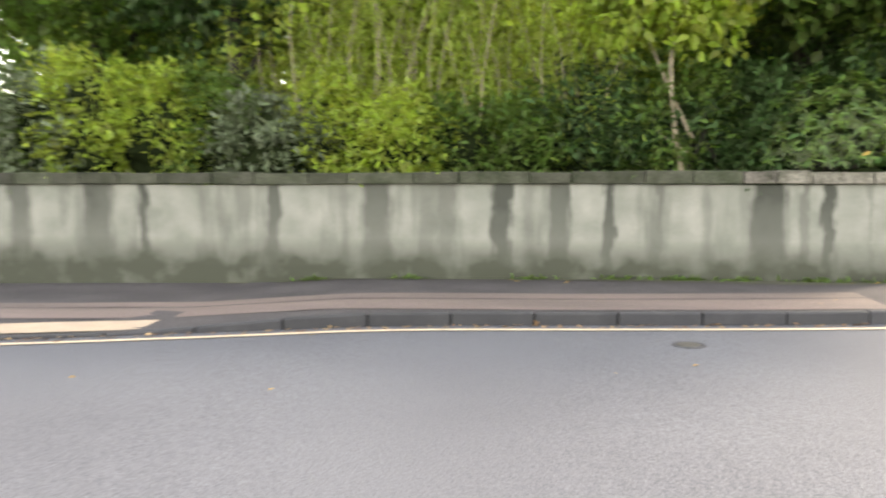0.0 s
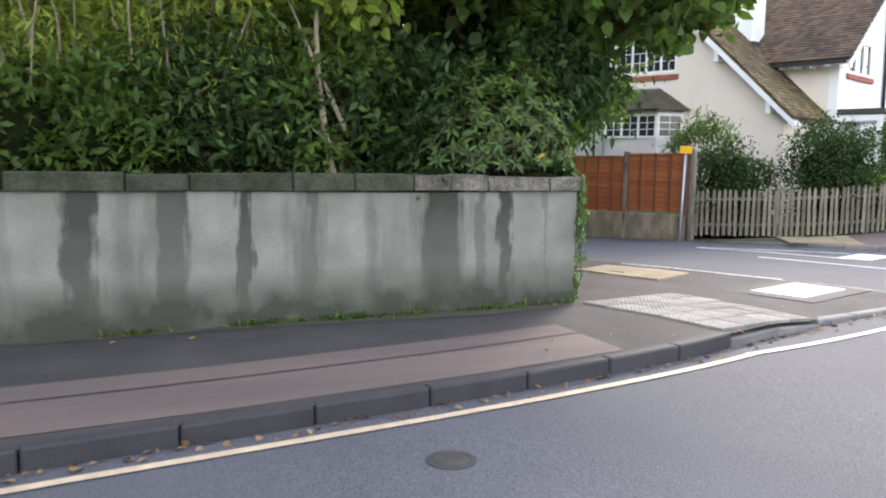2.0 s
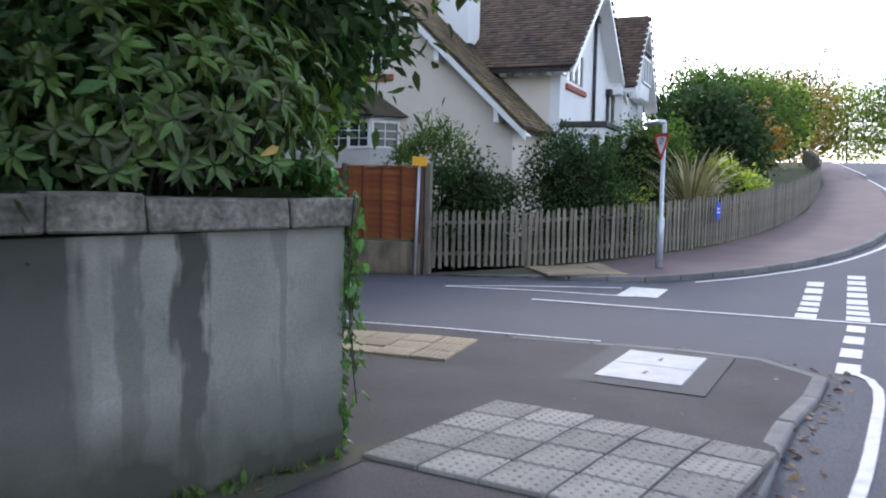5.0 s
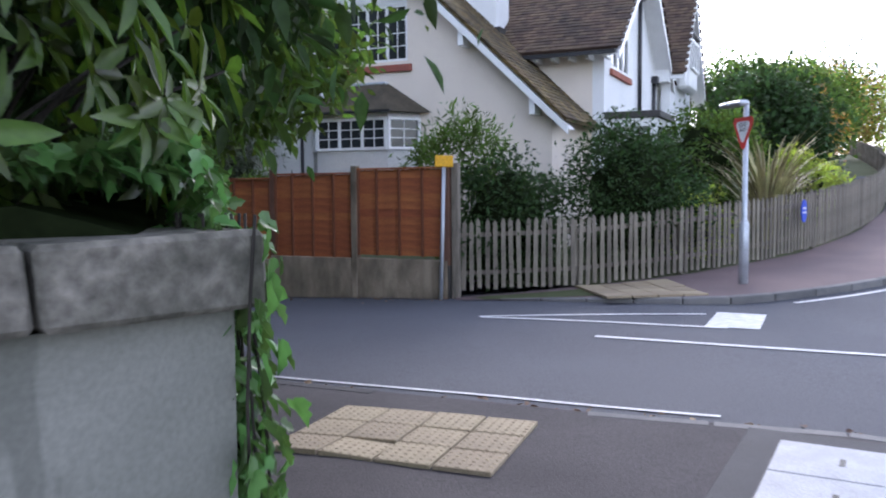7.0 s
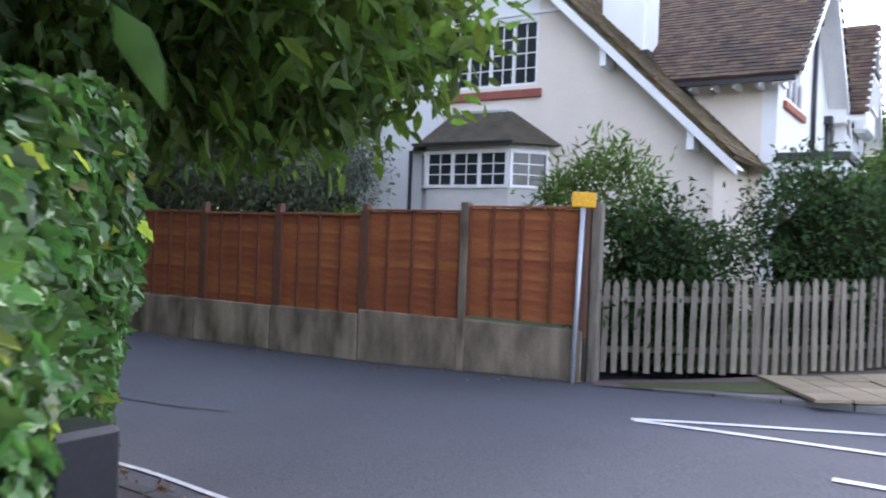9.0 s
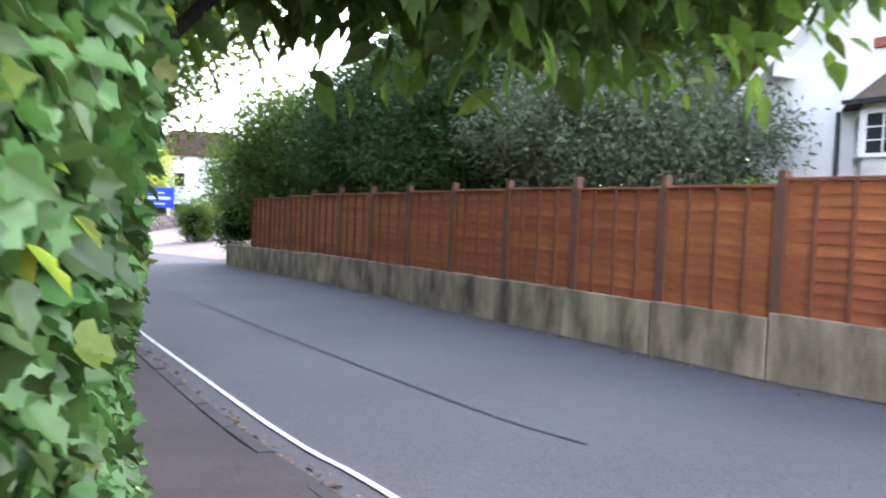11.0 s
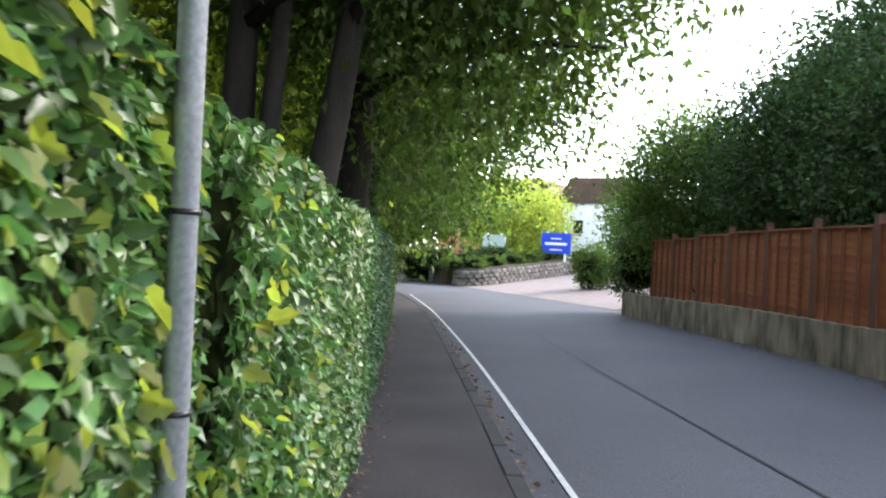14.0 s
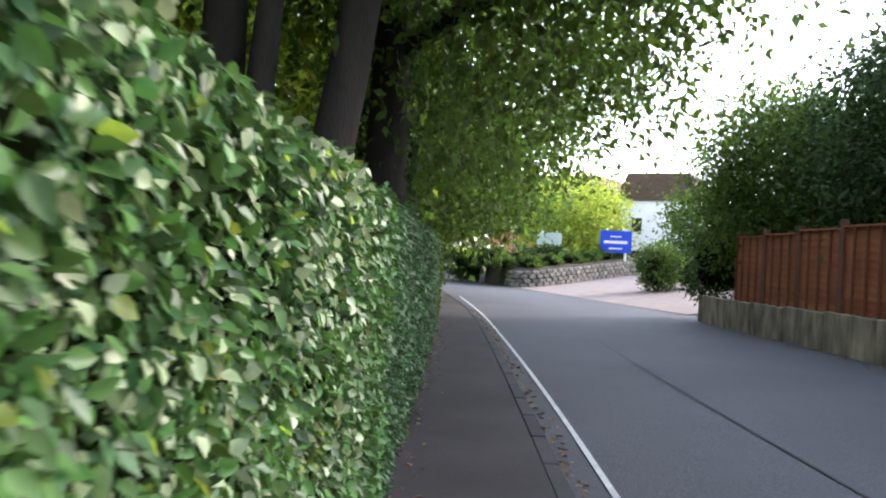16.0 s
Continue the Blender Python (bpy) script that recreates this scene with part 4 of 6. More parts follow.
def sapling():
    t = empty("sapling", pose(-2.5, 0.36, 0.8), "young pale-stemmed tree leaning behind the wall", "tree")
    bm = bmesh.new()
    r = random.Random(3)
    tube(bm, limb_path(r, (0, 0, -0.2), (-0.15, 0.1, 3.4), 0.05, 8), [0.045, 0.042, 0.038, 0.033, 0.028, 0.022, 0.016, 0.008], 8)
    tube(bm, limb_path(r, (-0.02, 0, 0.95), (-0.75, 0.1, 2.6), -0.05, 6), [0.03, 0.026, 0.022, 0.018, 0.012, 0.006], 7)
    tube(bm, limb_path(r, (0, 0, 0.7), (-0.5, -0.1, 1.05), 0.05, 5), [0.02, 0.016, 0.012, 0.008, 0.004], 6)
    part("stem", bm, pale_bark, t)
    put("leaves", crown("leaves", (-0.3, 0.1, 3.0), (1.3, 0.7, 0.9), 40, 40, 0.12, leaf_light, 4, 0.4, 0.3, 0.3, 0.6, True), None, t)
sapling()

tree(-0.9, 1.9, 0.6, 6.5, 0.16, (1.7, -0.8, 3.2), (2.5, 1.5, 0.85), leaf_mid, 71, "spreading maple hanging over the corner pavement", 120, 46, 0.13, lean=(0.5, 0.2), limbs=8, aspect=0.75, fine=True, bare=0.3)
tree(-3.4, 2.6, 0.6, 7.5, 0.16, (0, -0.3, 4.6), (2.8, 2.2, 2.4), leaf_light, 72, "dense broadleaf tree behind the boundary wall", 138, 46, 0.13, aspect=0.6, group="trees behind the wall")
tree(-7.5, 4.0, 0.6, 8.0, 0.17, (0, -0.3, 5.0), (3.2, 2.5, 2.8), leaf_light, 73, "sunlit yellow-green tree behind the boundary wall", 132, 46, 0.14, aspect=0.6, group="trees behind the wall")
tree(-9.9, 2.4, 0.6, 8.0, 0.16, (0, 0, 5.0), (2.4, 2.2, 2.2), leaf_dark, 74, "dark-stemmed tree behind the boundary wall", 170, 46, 0.13, aspect=0.6, group="trees behind the wall")
tree(-13.5, 4.5, 0.6, 9.0, 0.22, (0, 0, 5.5), (4, 3, 3), leaf_mid, 75, "tall broadleaf tree behind the boundary wall", 230, 46, 0.15, aspect=0.6, group="trees behind the wall")
tree(-5.5, 7.5, 0.3, 10, 0.25, (0, 0, 6.0), (4.5, 3, 4.0), leaf_light, 76, "tall broadleaf tree deeper in the garden", 144, 50, 0.18, aspect=0.6, group="trees deep in the garden")
tree(-12, 9, 0.2, 10, 0.25, (0, 0, 6.0), (5, 3, 4.2), leaf_light, 77, "tall light-green tree deeper in the garden", 144, 50, 0.2, aspect=0.6, group="trees deep in the garden")

# ---- trees over the lane ----
tree(1.15, 5.9, 0.0, 4.2, 0.09, (1.2, 0.3, 2.8), (2.5, 1.7, 0.85), leaf_mid, 81, "evergreen bough hanging low over the lane pavement", 250, 40, 0.12, lean=(-0.3, 0.3), limbs=7, aspect=0.4, fine=True, droop=0.8, spread=0.28)
tree(-0.9, 4.2, 0.4, 5.5, 0.12, (0.6, 0.3, 2.9), (2.0, 2.3, 1.6), leaf_dark, 82, "dark laurel tree behind the hedge", 230, 44, 0.12, aspect=0.4, fine=True, droop=0.5)
tree(-0.75, 2.5, 0.7, 4.0, 0.09, (1.1, -0.45, 1.85), (1.15, 1.3, 0.85), leaf_dark, 93, "laurel with dark drooping leaves over the hedge corner", 190, 44, 0.10, lean=(0.2, -0.1), limbs=7, aspect=0.38, fine=True, droop=0.9, spread=0.28)
tree(-3.1, 13.3, 0.0, 10, 0.24, (2.6, -0.5, 7.3), (6.0, 6.0, 2.0), leaf_mid, 83, "tall tree with dark bare trunk behind the hedge", 330, 84, 0.095, limbs=8, aspect=0.55, bare=0.4, group="trees along the lane")
tree(-2.45, 13.4, 0.0, 10, 0.21, (1.2, 0.6, 5.4), (3.4, 3.6, 2.2), leaf_mid, 84, "forked leaning tree trunk behind the hedge", 230, 84, 0.095, lean=(0.9, 0.3), limbs=7, aspect=0.55, bare=0.4, group="trees along the lane")
tree(-2.75, 13.2, 0.0, 9, 0.15, (-0.5, 0.6, 5.8), (2.6, 2.6, 1.8), leaf_mid, 85, "slim forked trunk behind the hedge", 120, 84, 0.095, lean=(0.7, 0.3), limbs=5, aspect=0.55, bare=0.5, group="trees along the lane")
tree(-3.35, 16.8, -0.2, 11, 0.30, (0.9, 0.5, 5.2), (3.6, 4.0, 2.7), leaf_mid, 86, "thick ivy-clad tree arching over the lane", 300, 84, 0.095, limbs=9, aspect=0.55, bare=0.35, group="trees along the lane")
tree(-6.8, 24, -0.4, 11, 0.28, (1.1, 0, 4.9), (3.7, 4.4, 2.9), leaf_mid, 87, "broad tree arching over the lane", 280, 84, 0.095, limbs=8, aspect=0.55, group="trees along the lane")
tree(-11.2, 33, -0.8, 10, 0.26, (1.0, 0, 4.6), (4.0, 4.6, 3.4), leaf_mid, 88, "broad tree farther down the lane", 260, 44, 0.2, aspect=0.55, group="trees along the lane")
tree(-19, 46, -1.2, 11, 0.3, (0, 0, 5), (5.5, 5, 4.6), leaf_light, 89, "pale green tree at the bend of the lane", 260, 44, 0.25, aspect=0.6, group="trees along the lane")
tree(-6.5, 10, 0.0, 9, 0.22, (0, 0, 5), (3.6, 3.6, 4.0), leaf_mid, 90, "broadleaf tree in the wooded garden", 240, 46, 0.16, aspect=0.6, group="trees deep in the garden")
tree(-8.5, 17, -0.2, 10, 0.24, (0, 0, 5), (4, 4, 4.4), leaf_light, 91, "light-green tree in the wooded garden", 260, 46, 0.18, aspect=0.6, group="trees deep in the garden")
tree(-12, 25, -0.4, 10, 0.24, (0, 0, 5), (4, 4, 4.6), leaf_mid, 92, "broadleaf tree in the wooded garden", 240, 44, 0.2, aspect=0.6, group="trees deep in the garden")


def trunk_ivy():
    t = empty("ivy", pose(-3.35, 16.8, -0.2), "dark ivy climbing a tree trunk", "ivy")
    r = np.random.RandomState(8)
    n = 2600
    z = r.rand(n) * 5
    a = r.rand(n) * math.tau
    rad = 0.30 + 0.10 * r.rand(n)
    pos = np.stack([np.cos(a) * rad, np.sin(a) * rad, z], 1)
    nor = np.stack([np.cos(a), np.sin(a), 0.3 + 0 * a], 1) + r.normal(size=(n, 3)) * 0.3
    ax = r.normal(size=(n, 3))
    ax[:, 2] -= 1
    L = 0.08 * (0.6 + 0.8 * r.rand(n))
    put("leaves", leaf_mesh("leaves", pos, ax, nor, L, L * 0.8, leaf_dark), None, t)
trunk_ivy()

# ---- planting behind the fences ----
def at_lane(s, n):
    p = F0 + FD * s + FR * n
    return p.x, p.y, garden_z_right(p.x, p.y)
def lane_tree(s, n, *a, **k):
    x, y, z = at_lane(s, n)
    return tree(x, y, z, *a, **k)
lane_tree(9.4, 3.4, 4.2, 0.12, (0, 0, 2.7), (3.0, 3.0, 1.35), leaf_grey, 101, "grey-green spreading tree behind the panel fence", 420, 72, 0.088, limbs=8, aspect=0.35, bare=0.25)
lane_tree(13.5, 2.6, 5.0, 0.14, (0, 0, 2.6), (2.2, 2.4, 2.0), leaf_dark, 102, "dark holly tree behind the panel fence", 430, 72, 0.088, aspect=0.5, bare=0.2, group="hollies behind the fence")
lane_tree(17.5, 2.6, 6.0, 0.15, (0, 0, 3.0), (2.4, 2.4, 2.4), leaf_dark, 103, "dark holly tree behind the panel fence", 450, 72, 0.088, aspect=0.5, bare=0.2, group="hollies behind the fence")
lane_tree(22.6, 1.5, 5.5, 0.14, (0, 0, 2.9), (2.1, 2.3, 2.3), leaf_mid, 104, "clipped broadleaf tree at the end of the fence", 420, 72, 0.088, aspect=0.5, bare=0.2)
lane_tree(15.5, 7.5, 11, 0.28, (0, 0, 6.5), (3.4, 3.4, 3.4), leaf_dark, 105, "tall dark conifer trunk and crown in the garden", 430, 44, 0.16, aspect=0.3, bare=0.3)
lane_tree(9.5, 8.0, 9, 0.22, (0, 0, 5.6), (2.6, 2.6, 2.6), leaf_mid, 106, "tall garden tree beside the house", 300, 44, 0.15, aspect=0.5)
lane_tree(23, 7, 9, 0.22, (0, 0, 5.0), (3.0, 3.4, 3.0), leaf_mid, 107, "tall garden tree beyond the hollies", 200, 44, 0.16, aspect=0.5)
lane_tree(12, 6.2, 9, 0.2, (0, 0, 5.0), (3.0, 3.0, 2.6), leaf_dark, 151, "tall evergreen rising behind the hollies", 360, 44, 0.15, aspect=0.45, group="tall garden evergreens")
lane_tree(19, 5.5, 9.5, 0.2, (0, 0, 5.2), (2.8, 3.0, 2.8), leaf_dark, 152, "tall evergreen rising behind the hollies", 360, 44, 0.15, aspect=0.45, group="tall garden evergreens")
x, y, z = at_lane(24.2, 0.5)
bush(x, y, z - 0.1, (0.9, 1.2, 0.95), leaf_dark, 108, "dark ivy mound at the end of the retaining wall", 70, 46, 0.08)
x, y, z = at_lane(4.6, 1.3)
bush(x, y, z + 0.1, (0.9, 0.5, 0.75), leaf_mid, 109, "leafy climber rising above the panel fence", 40, 30, 0.07, core=False)
bush(9.3, 8.7, 0.0, (0.85, 0.85, 1.35), leaf_mid, 110, "tall feathery buddleia beside the fence post", 70, 40, 0.11, core=False, aspect=0.25)
bush(9.45, 7.7, -0.25, (1.0, 0.8, 1.08), leaf_dark, 111, "rounded dark evergreen bush behind picket fence", 120, 50, 0.07, group="bushes behind the picket fence")
bush(11.75, 6.75, -0.15, (1.3, 1.0, 1.35), leaf_dark, 112, "rounded dark evergreen bush behind picket fence", 150, 54, 0.07, group="bushes behind the picket fence")
bush(13.3, 6.5, 0.0, (0.7, 0.7, 0.65), leaf_light, 113, "low yellow-green shrub behind picket fence", 60, 40, 0.08)
bush(19.5, 7.0, 0.5, (1.0, 1.0, 0.8), leaf_light, 114, "yellow-green shrub farther up the slope", 70, 40, 0.1)
bush(17.0, 8.2, 0.3, (1.4, 1.2, 1.5), leaf_mid, 115, "green garden shrub up the slope", 90, 44, 0.1)


def phormium():
    t = empty("phormium", pose(15.2, 5.85, 0.15), "spiky straw-coloured flax plant behind picket fence", "plant")
    r = np.random.RandomState(5)
    verts, faces = [], []
    for k in range(170):
        a = r.rand() * math.tau
        reach, h = 0.3 + 1.3 * r.rand(), 1.6 + 1.5 * r.rand()
        w = 0.035 + 0.02 * r.rand()
        base = Vector((math.cos(a), math.sin(a), 0)) * 0.25 * r.rand()
        side = Vector((-math.sin(a), math.cos(a), 0)) * w
        i0 = len(verts)
        for j in range(5):
            f = j / 4
            p = base + Vector((math.cos(a), math.sin(a), 0)) * reach * f ** 2 + Vector((0, 0, h * (f - 0.25 * f ** 3)))
            ww = side * (1 - f * 0.9)
            verts += [p - ww, p + ww]
        for j in range(4):
            q = i0 + 2 * j
            faces.append((q, q + 1, q + 3, q + 2))
    tagged(put("foliage", mesh_from("foliage", verts, faces, material("straw_blade", (0.36, 0.30, 0.14), (0.20, 0.20, 0.08), 0.6, 4, 30, 0.0, islands=0.4)), None, t), kind="stuff")
phormium()

# trees up the main road
for i, (x, y, z, r, m, lab) in enumerate(((31, 13.5, 1.0, 2.3, leaf_dark, "rounded dark green tree up the main road"), (37, 15, 1.4, 2.0, leaf_autumn, "russet-tinged tree up the main road"), (44, 17.5, 1.9, 2.6, leaf_mid, "green tree up the main road"), (54, 20.5, 2.6, 3.0, leaf_mid, "green tree at the top of the road"), (60, 27, 2.8, 3.8, leaf_mid, "tall green tree at the top of the road"), (26, 10.8, 0.8, 1.9, leaf_dark, "dark garden tree behind the picket fence"), (75, 36, 3.2, 5.0, leaf_mid, "broad tree on the hillside"), (95, 39, 3.6, 5.5, leaf_light, "yellowing tree on the hillside"), (146, 55, 3.2, 8.5, leaf_autumn, "russet tree on the hillside"), (152, 47, 3.2, 8.0, leaf_light, "yellow-green tree at the hill crest"), (158, 38, 3.2, 9.5, leaf_mid, "tall green tree at the hill crest"), (160, 60, 3.2, 11.0, leaf_dark, "dark evergreen tree on the hilltop"))):
    tree(x, y, z, r * 2.6, 0.2, (0, 0, r * 1.25), (r, r, r * 0.95), m, 130 + i, lab, 150, 40, 0.10 + 0.03 * r, aspect=0.6, category="tree")


# ---- picket fence, signs and posts ----
def picket_fence():
    f = empty("picket_fence", None, "weathered grey timber picket fence beside the pavement", "fence")
    me = bpy.data.meshes.new("picket")
    bm = bmesh.new()
    pr = [(-0.034, 0), (0.034, 0), (0.034, 1.04), (0, 1.1), (-0.034, 1.04)]
    a = [bm.verts.new((x, -0.01, z)) for x, z in pr]
    b = [bm.verts.new((x, 0.01, z)) for x, z in pr]
    bm.faces.new(a)
    bm.faces.new(b[::-1])
    for i in range(5):
        bm.faces.new((a[i], b[i], b[(i + 1) % 5], a[(i + 1) % 5]))
    bmesh.ops.recalc_face_normals(bm, faces=bm.faces)
    bm.to_mesh(me)
    bm.free()
    me.materials.append(grey_wood)
    rng = random.Random(9)
    line = smooth_line(PICKET, 2)
    L = sum((b - a).length for a, b in zip(line, line[1:]))
    n = int(L / 0.125)
    pts = by_length(line, n)
    rest_v, rest_f = [], []
    base_v, base_f = [tuple(v.co) for v in me.vertices], [tuple(p.vertices) for p in me.polygons]
    for i in range(n - 1):
        p, q = pts[i], pts[i + 1]
        ang = math.atan2(q.y - p.y, q.x - p.x)
        m = Matrix.Translation((p.x, p.y, road_z(p.x, p.y) + 0.13 + rng.uniform(-0.02, 0.02))) @ Matrix.Rotation(ang, 4, "Z") @ Matrix.Rotation(rng.uniform(-0.025, 0.025), 4, "Y")
        if i < 220:
            put("picket", me, m, f)
        else:
            o = len(rest_v)
            rest_v += [tuple(m @ Vector(v)) for v in base_v]
            rest_f += [tuple(o + k for k in fc) for fc in base_f]
    tagged(put("far_pickets", mesh_from("far_pickets", rest_v, rest_f, grey_wood), None, f), kind="stuff")
    step = by_length(line, int(L / 1.9))
    for p, q in zip(step, step[1:]):
        zp, zq = road_z(p.x, p.y) + 0.1, road_z(q.x, q.y) + 0.1
        d = (q - p)
        m = Matrix.Translation((p.x, p.y, zp)) @ Matrix.Rotation(math.atan2(d.y, d.x), 4, "Z") @ Matrix.Rotation(-math.atan2(zq - zp, d.length), 4, "Y")
        for h in (0.25, 0.85):
            part("rail", boxed((0, 0.012, h), (d.length, 0.05, h + 0.07), m), grey_wood, f)
        part("post", boxed((-0.04, 0.05, -0.3), (0.04, 0.13, 1.05), m, 0.005), grey_wood, f)
picket_fence()


def give_way_sign():
    x, y = 11.05, 4.29
    z = road_z(x, y) + 0.1
    s = empty("give_way_sign", pose(x, y, z), "red and white triangular road sign on grey pole with lamp", "road sign")
    bm = bmesh.new()
    tube(bm, [(0, 0, -0.2), (0, 0, 0.9), (0, 0, 0.98), (0, 0, 2.72)], [0.07, 0.07, 0.04, 0.038], 14)
    part("pole", bm, galvanised, s)
    def tri(r, d, mat, name):
        bm = bmesh.new()
        pts = []
        for k in range(3):
            a = math.radians(-90 + 120 * k)
            for o in (-9, 0, 9):
                b = a + math.radians(o)
                pts.append((math.cos(b) * r, math.sin(b) * r))
        f = [bm.verts.new((u, d + 0.004, w)) for u, w in pts]
        g = [bm.verts.new((u, d, w)) for u, w in pts]
        bm.faces.new(f)
        bm.faces.new(g[::-1])
        for i in range(len(pts)):
            bm.faces.new((f[i], g[i], g[(i + 1) % len(pts)], f[(i + 1) % len(pts)]))
        bmesh.ops.recalc_face_normals(bm, faces=bm.faces)
        for v in bm.verts:
            v.co = Matrix.Rotation(radians(58), 4, "Z") @ v.co + Vector((0, 0, 2.33))
        return part(name, bm, mat, s)
    tri(0.29, 0.046, sign_red, "sign_plate")
    tri(0.19, 0.052, white_paint, "sign_centre")
    face = Matrix.Rotation(radians(58), 4, "Z") @ Matrix(((-1, 0, 0, 0), (0, 0, 1, 0.0585), (0, 1, 0, 0), (0, 0, 0, 1)))
    for word, size, z in (("GIVE", 0.105, 2.36), ("WAY", 0.075, 2.295)):
        words = bpy.data.curves.new("lettering", "FONT")
        words.body, words.size, words.align_x, words.extrude = word, size, "CENTER", 0.0008
        text = bpy.data.objects.new("lettering", words)
        me = bpy.data.meshes.new_from_object(text)
        bpy.data.objects.remove(text)
        me.materials.append(black_paint)
        put("lettering", me, Matrix.Translation((0, 0, z)) @ face, s)
    m = Matrix.Rotation(radians(58), 4, "Z")
    part("lamp_arm", boxed((-0.02, 0.0, 2.68), (0.02, 0.34, 2.72), m), galvanised, s)
    part("lamp_head", boxed((-0.30, 0.12, 2.66), (0.30, 0.30, 2.74), m, 0.03), galvanised, s)
    part("clip", boxed((-0.05, -0.045, 2.3), (0.05, 0.046, 2.34), m), galvanised, s)
give_way_sign()


def blue_plaque():
    x, y = 14.4, 4.82
    z = road_z(x, y) + 0.13 + 0.78
    p = empty("plaque", pose(x, y, z, 0, 0, -4), "small oval blue notice screwed to picket fence", "sign")
    bm = bmesh.new()
    bmesh.ops.create_cone(bm, segments=24, cap_ends=True, radius1=0.5, radius2=0.5, depth=0.02)
    for v in bm.verts:
        v.co = Vector((v.co.x * 0.20, -0.045 + v.co.z, v.co.y * 0.46 * (1 - 0.15 * (v.co.y > 0))))
    part("plate", bm, sign_blue, p)
    part("lettering_bar", boxed((-0.05, -0.058, 0.02), (0.05, -0.056, 0.05)), white_paint, p)
    part("lettering_bar", boxed((-0.06, -0.058, -0.06), (0.06, -0.056, -0.03)), white_paint, p)
blue_plaque()


def yellow_marker():
    p = fence_at(0) - FR * 0.22 + FD * 0.05
    m = empty("marker_sign", Matrix.Translation((p.x, p.y, road_z(p.x, p.y))) @ Matrix.Rotation(radians(2.5), 4, "Y"), "yellow utility plate on a slim grey tube post", "sign")
    bm = bmesh.new()
    tube(bm, [(0, 0, -0.1), (0, 0, 2.12)], [0.03, 0.03], 12)
    part("tube", bm, galvanised, m)
    part("plate", boxed((-0.14, -0.012, 2.06), (0.14, 0.012, 2.24), Matrix.Rotation(radians(-46), 4, "Z") @ Matrix.Translation((0, -0.04, 0)), 0.01), sign_yellow, m)
    q = fence_at(0) - FD * 0.12
    g = empty("gate_post", Matrix.Translation((q.x, q.y, road_z(q.x, q.y))), "weathered square timber end post of the fence", "post")
    part("post", boxed((-0.06, -0.06, -0.2), (0.06, 0.06, 2.12), Matrix.Rotation(radians(YAW), 4, "Z"), 0.012), grey_wood, g)
yellow_marker()


# ---- the house ----
HM = Matrix(((0.3700, 0.9290, 0, 11.57), (-0.9290, 0.3700, 0, 12.46), (0, 0, 1, 0), (0, 0, 0, 1)))


def prism(poly, a, b, axis):
    """Extrude a polygon of (across, up) from depth a to b; axis 'v': across is u. axis 'u': across is v."""
    bm = bmesh.new()
    def at(p, d):
        return (p[0], d, p[1]) if axis == "v" else (d, p[0], p[1])
    f = [bm.verts.new(at(p, a)) for p in poly]
    g = [bm.verts.new(at(p, b)) for p in poly]
    bm.faces.new(f)
    bm.faces.new(g[::-1])
    for i in range(len(poly)):
        bm.faces.new((f[i], g[i], g[(i + 1) % len(poly)], f[(i + 1) % len(poly)]))
    bmesh.ops.recalc_face_normals(bm, faces=bm.faces)
    return bm


def window(parent, m, w, h, cols, rows, name="window", bars=True):
    """A timber window in its opening: local x across, z up, -y outwards."""
    o = new(name)
    o.parent, o.matrix_basis = parent, m
    t = 0.06
    bm = bmesh.new()
    box(bm, (0, -0.05, 0), (w, 0.05, t))
    box(bm, (0, -0.05, h - t), (w, 0.05, h))
    for i in range(cols + 1):
        x = (w - t) * i / cols
        box(bm, (x, -0.055, 0.002), (x + t, 0.055, h - 0.002))
    part("frame", bm, white_paint, o)
    for i in range(cols):
        x0, x1 = (w - t) * i / cols + t, (w - t) * (i + 1) / cols
        part("pane", boxed((x0, -0.006, t), (x1, 0.006, h - t)), glass, o)
        part("curtain", boxed((x0, 0.12, t), (x0 + (x1 - x0) * 0.55, 0.14, h - t)), blind_mat, o)
        if bars:
            bm = bmesh.new()
            box(bm, ((x0 + x1) / 2 - 0.01, -0.02, t), ((x0 + x1) / 2 + 0.01, -0.007, h - t))
            for k in range(1, rows):
                z = t + (h - 2 * t) * k / rows
                box(bm, (x0, -0.022, z - 0.01), (x1, -0.009, z + 0.01))
            part("glazing_bar", bm, white_paint, o)
    return o


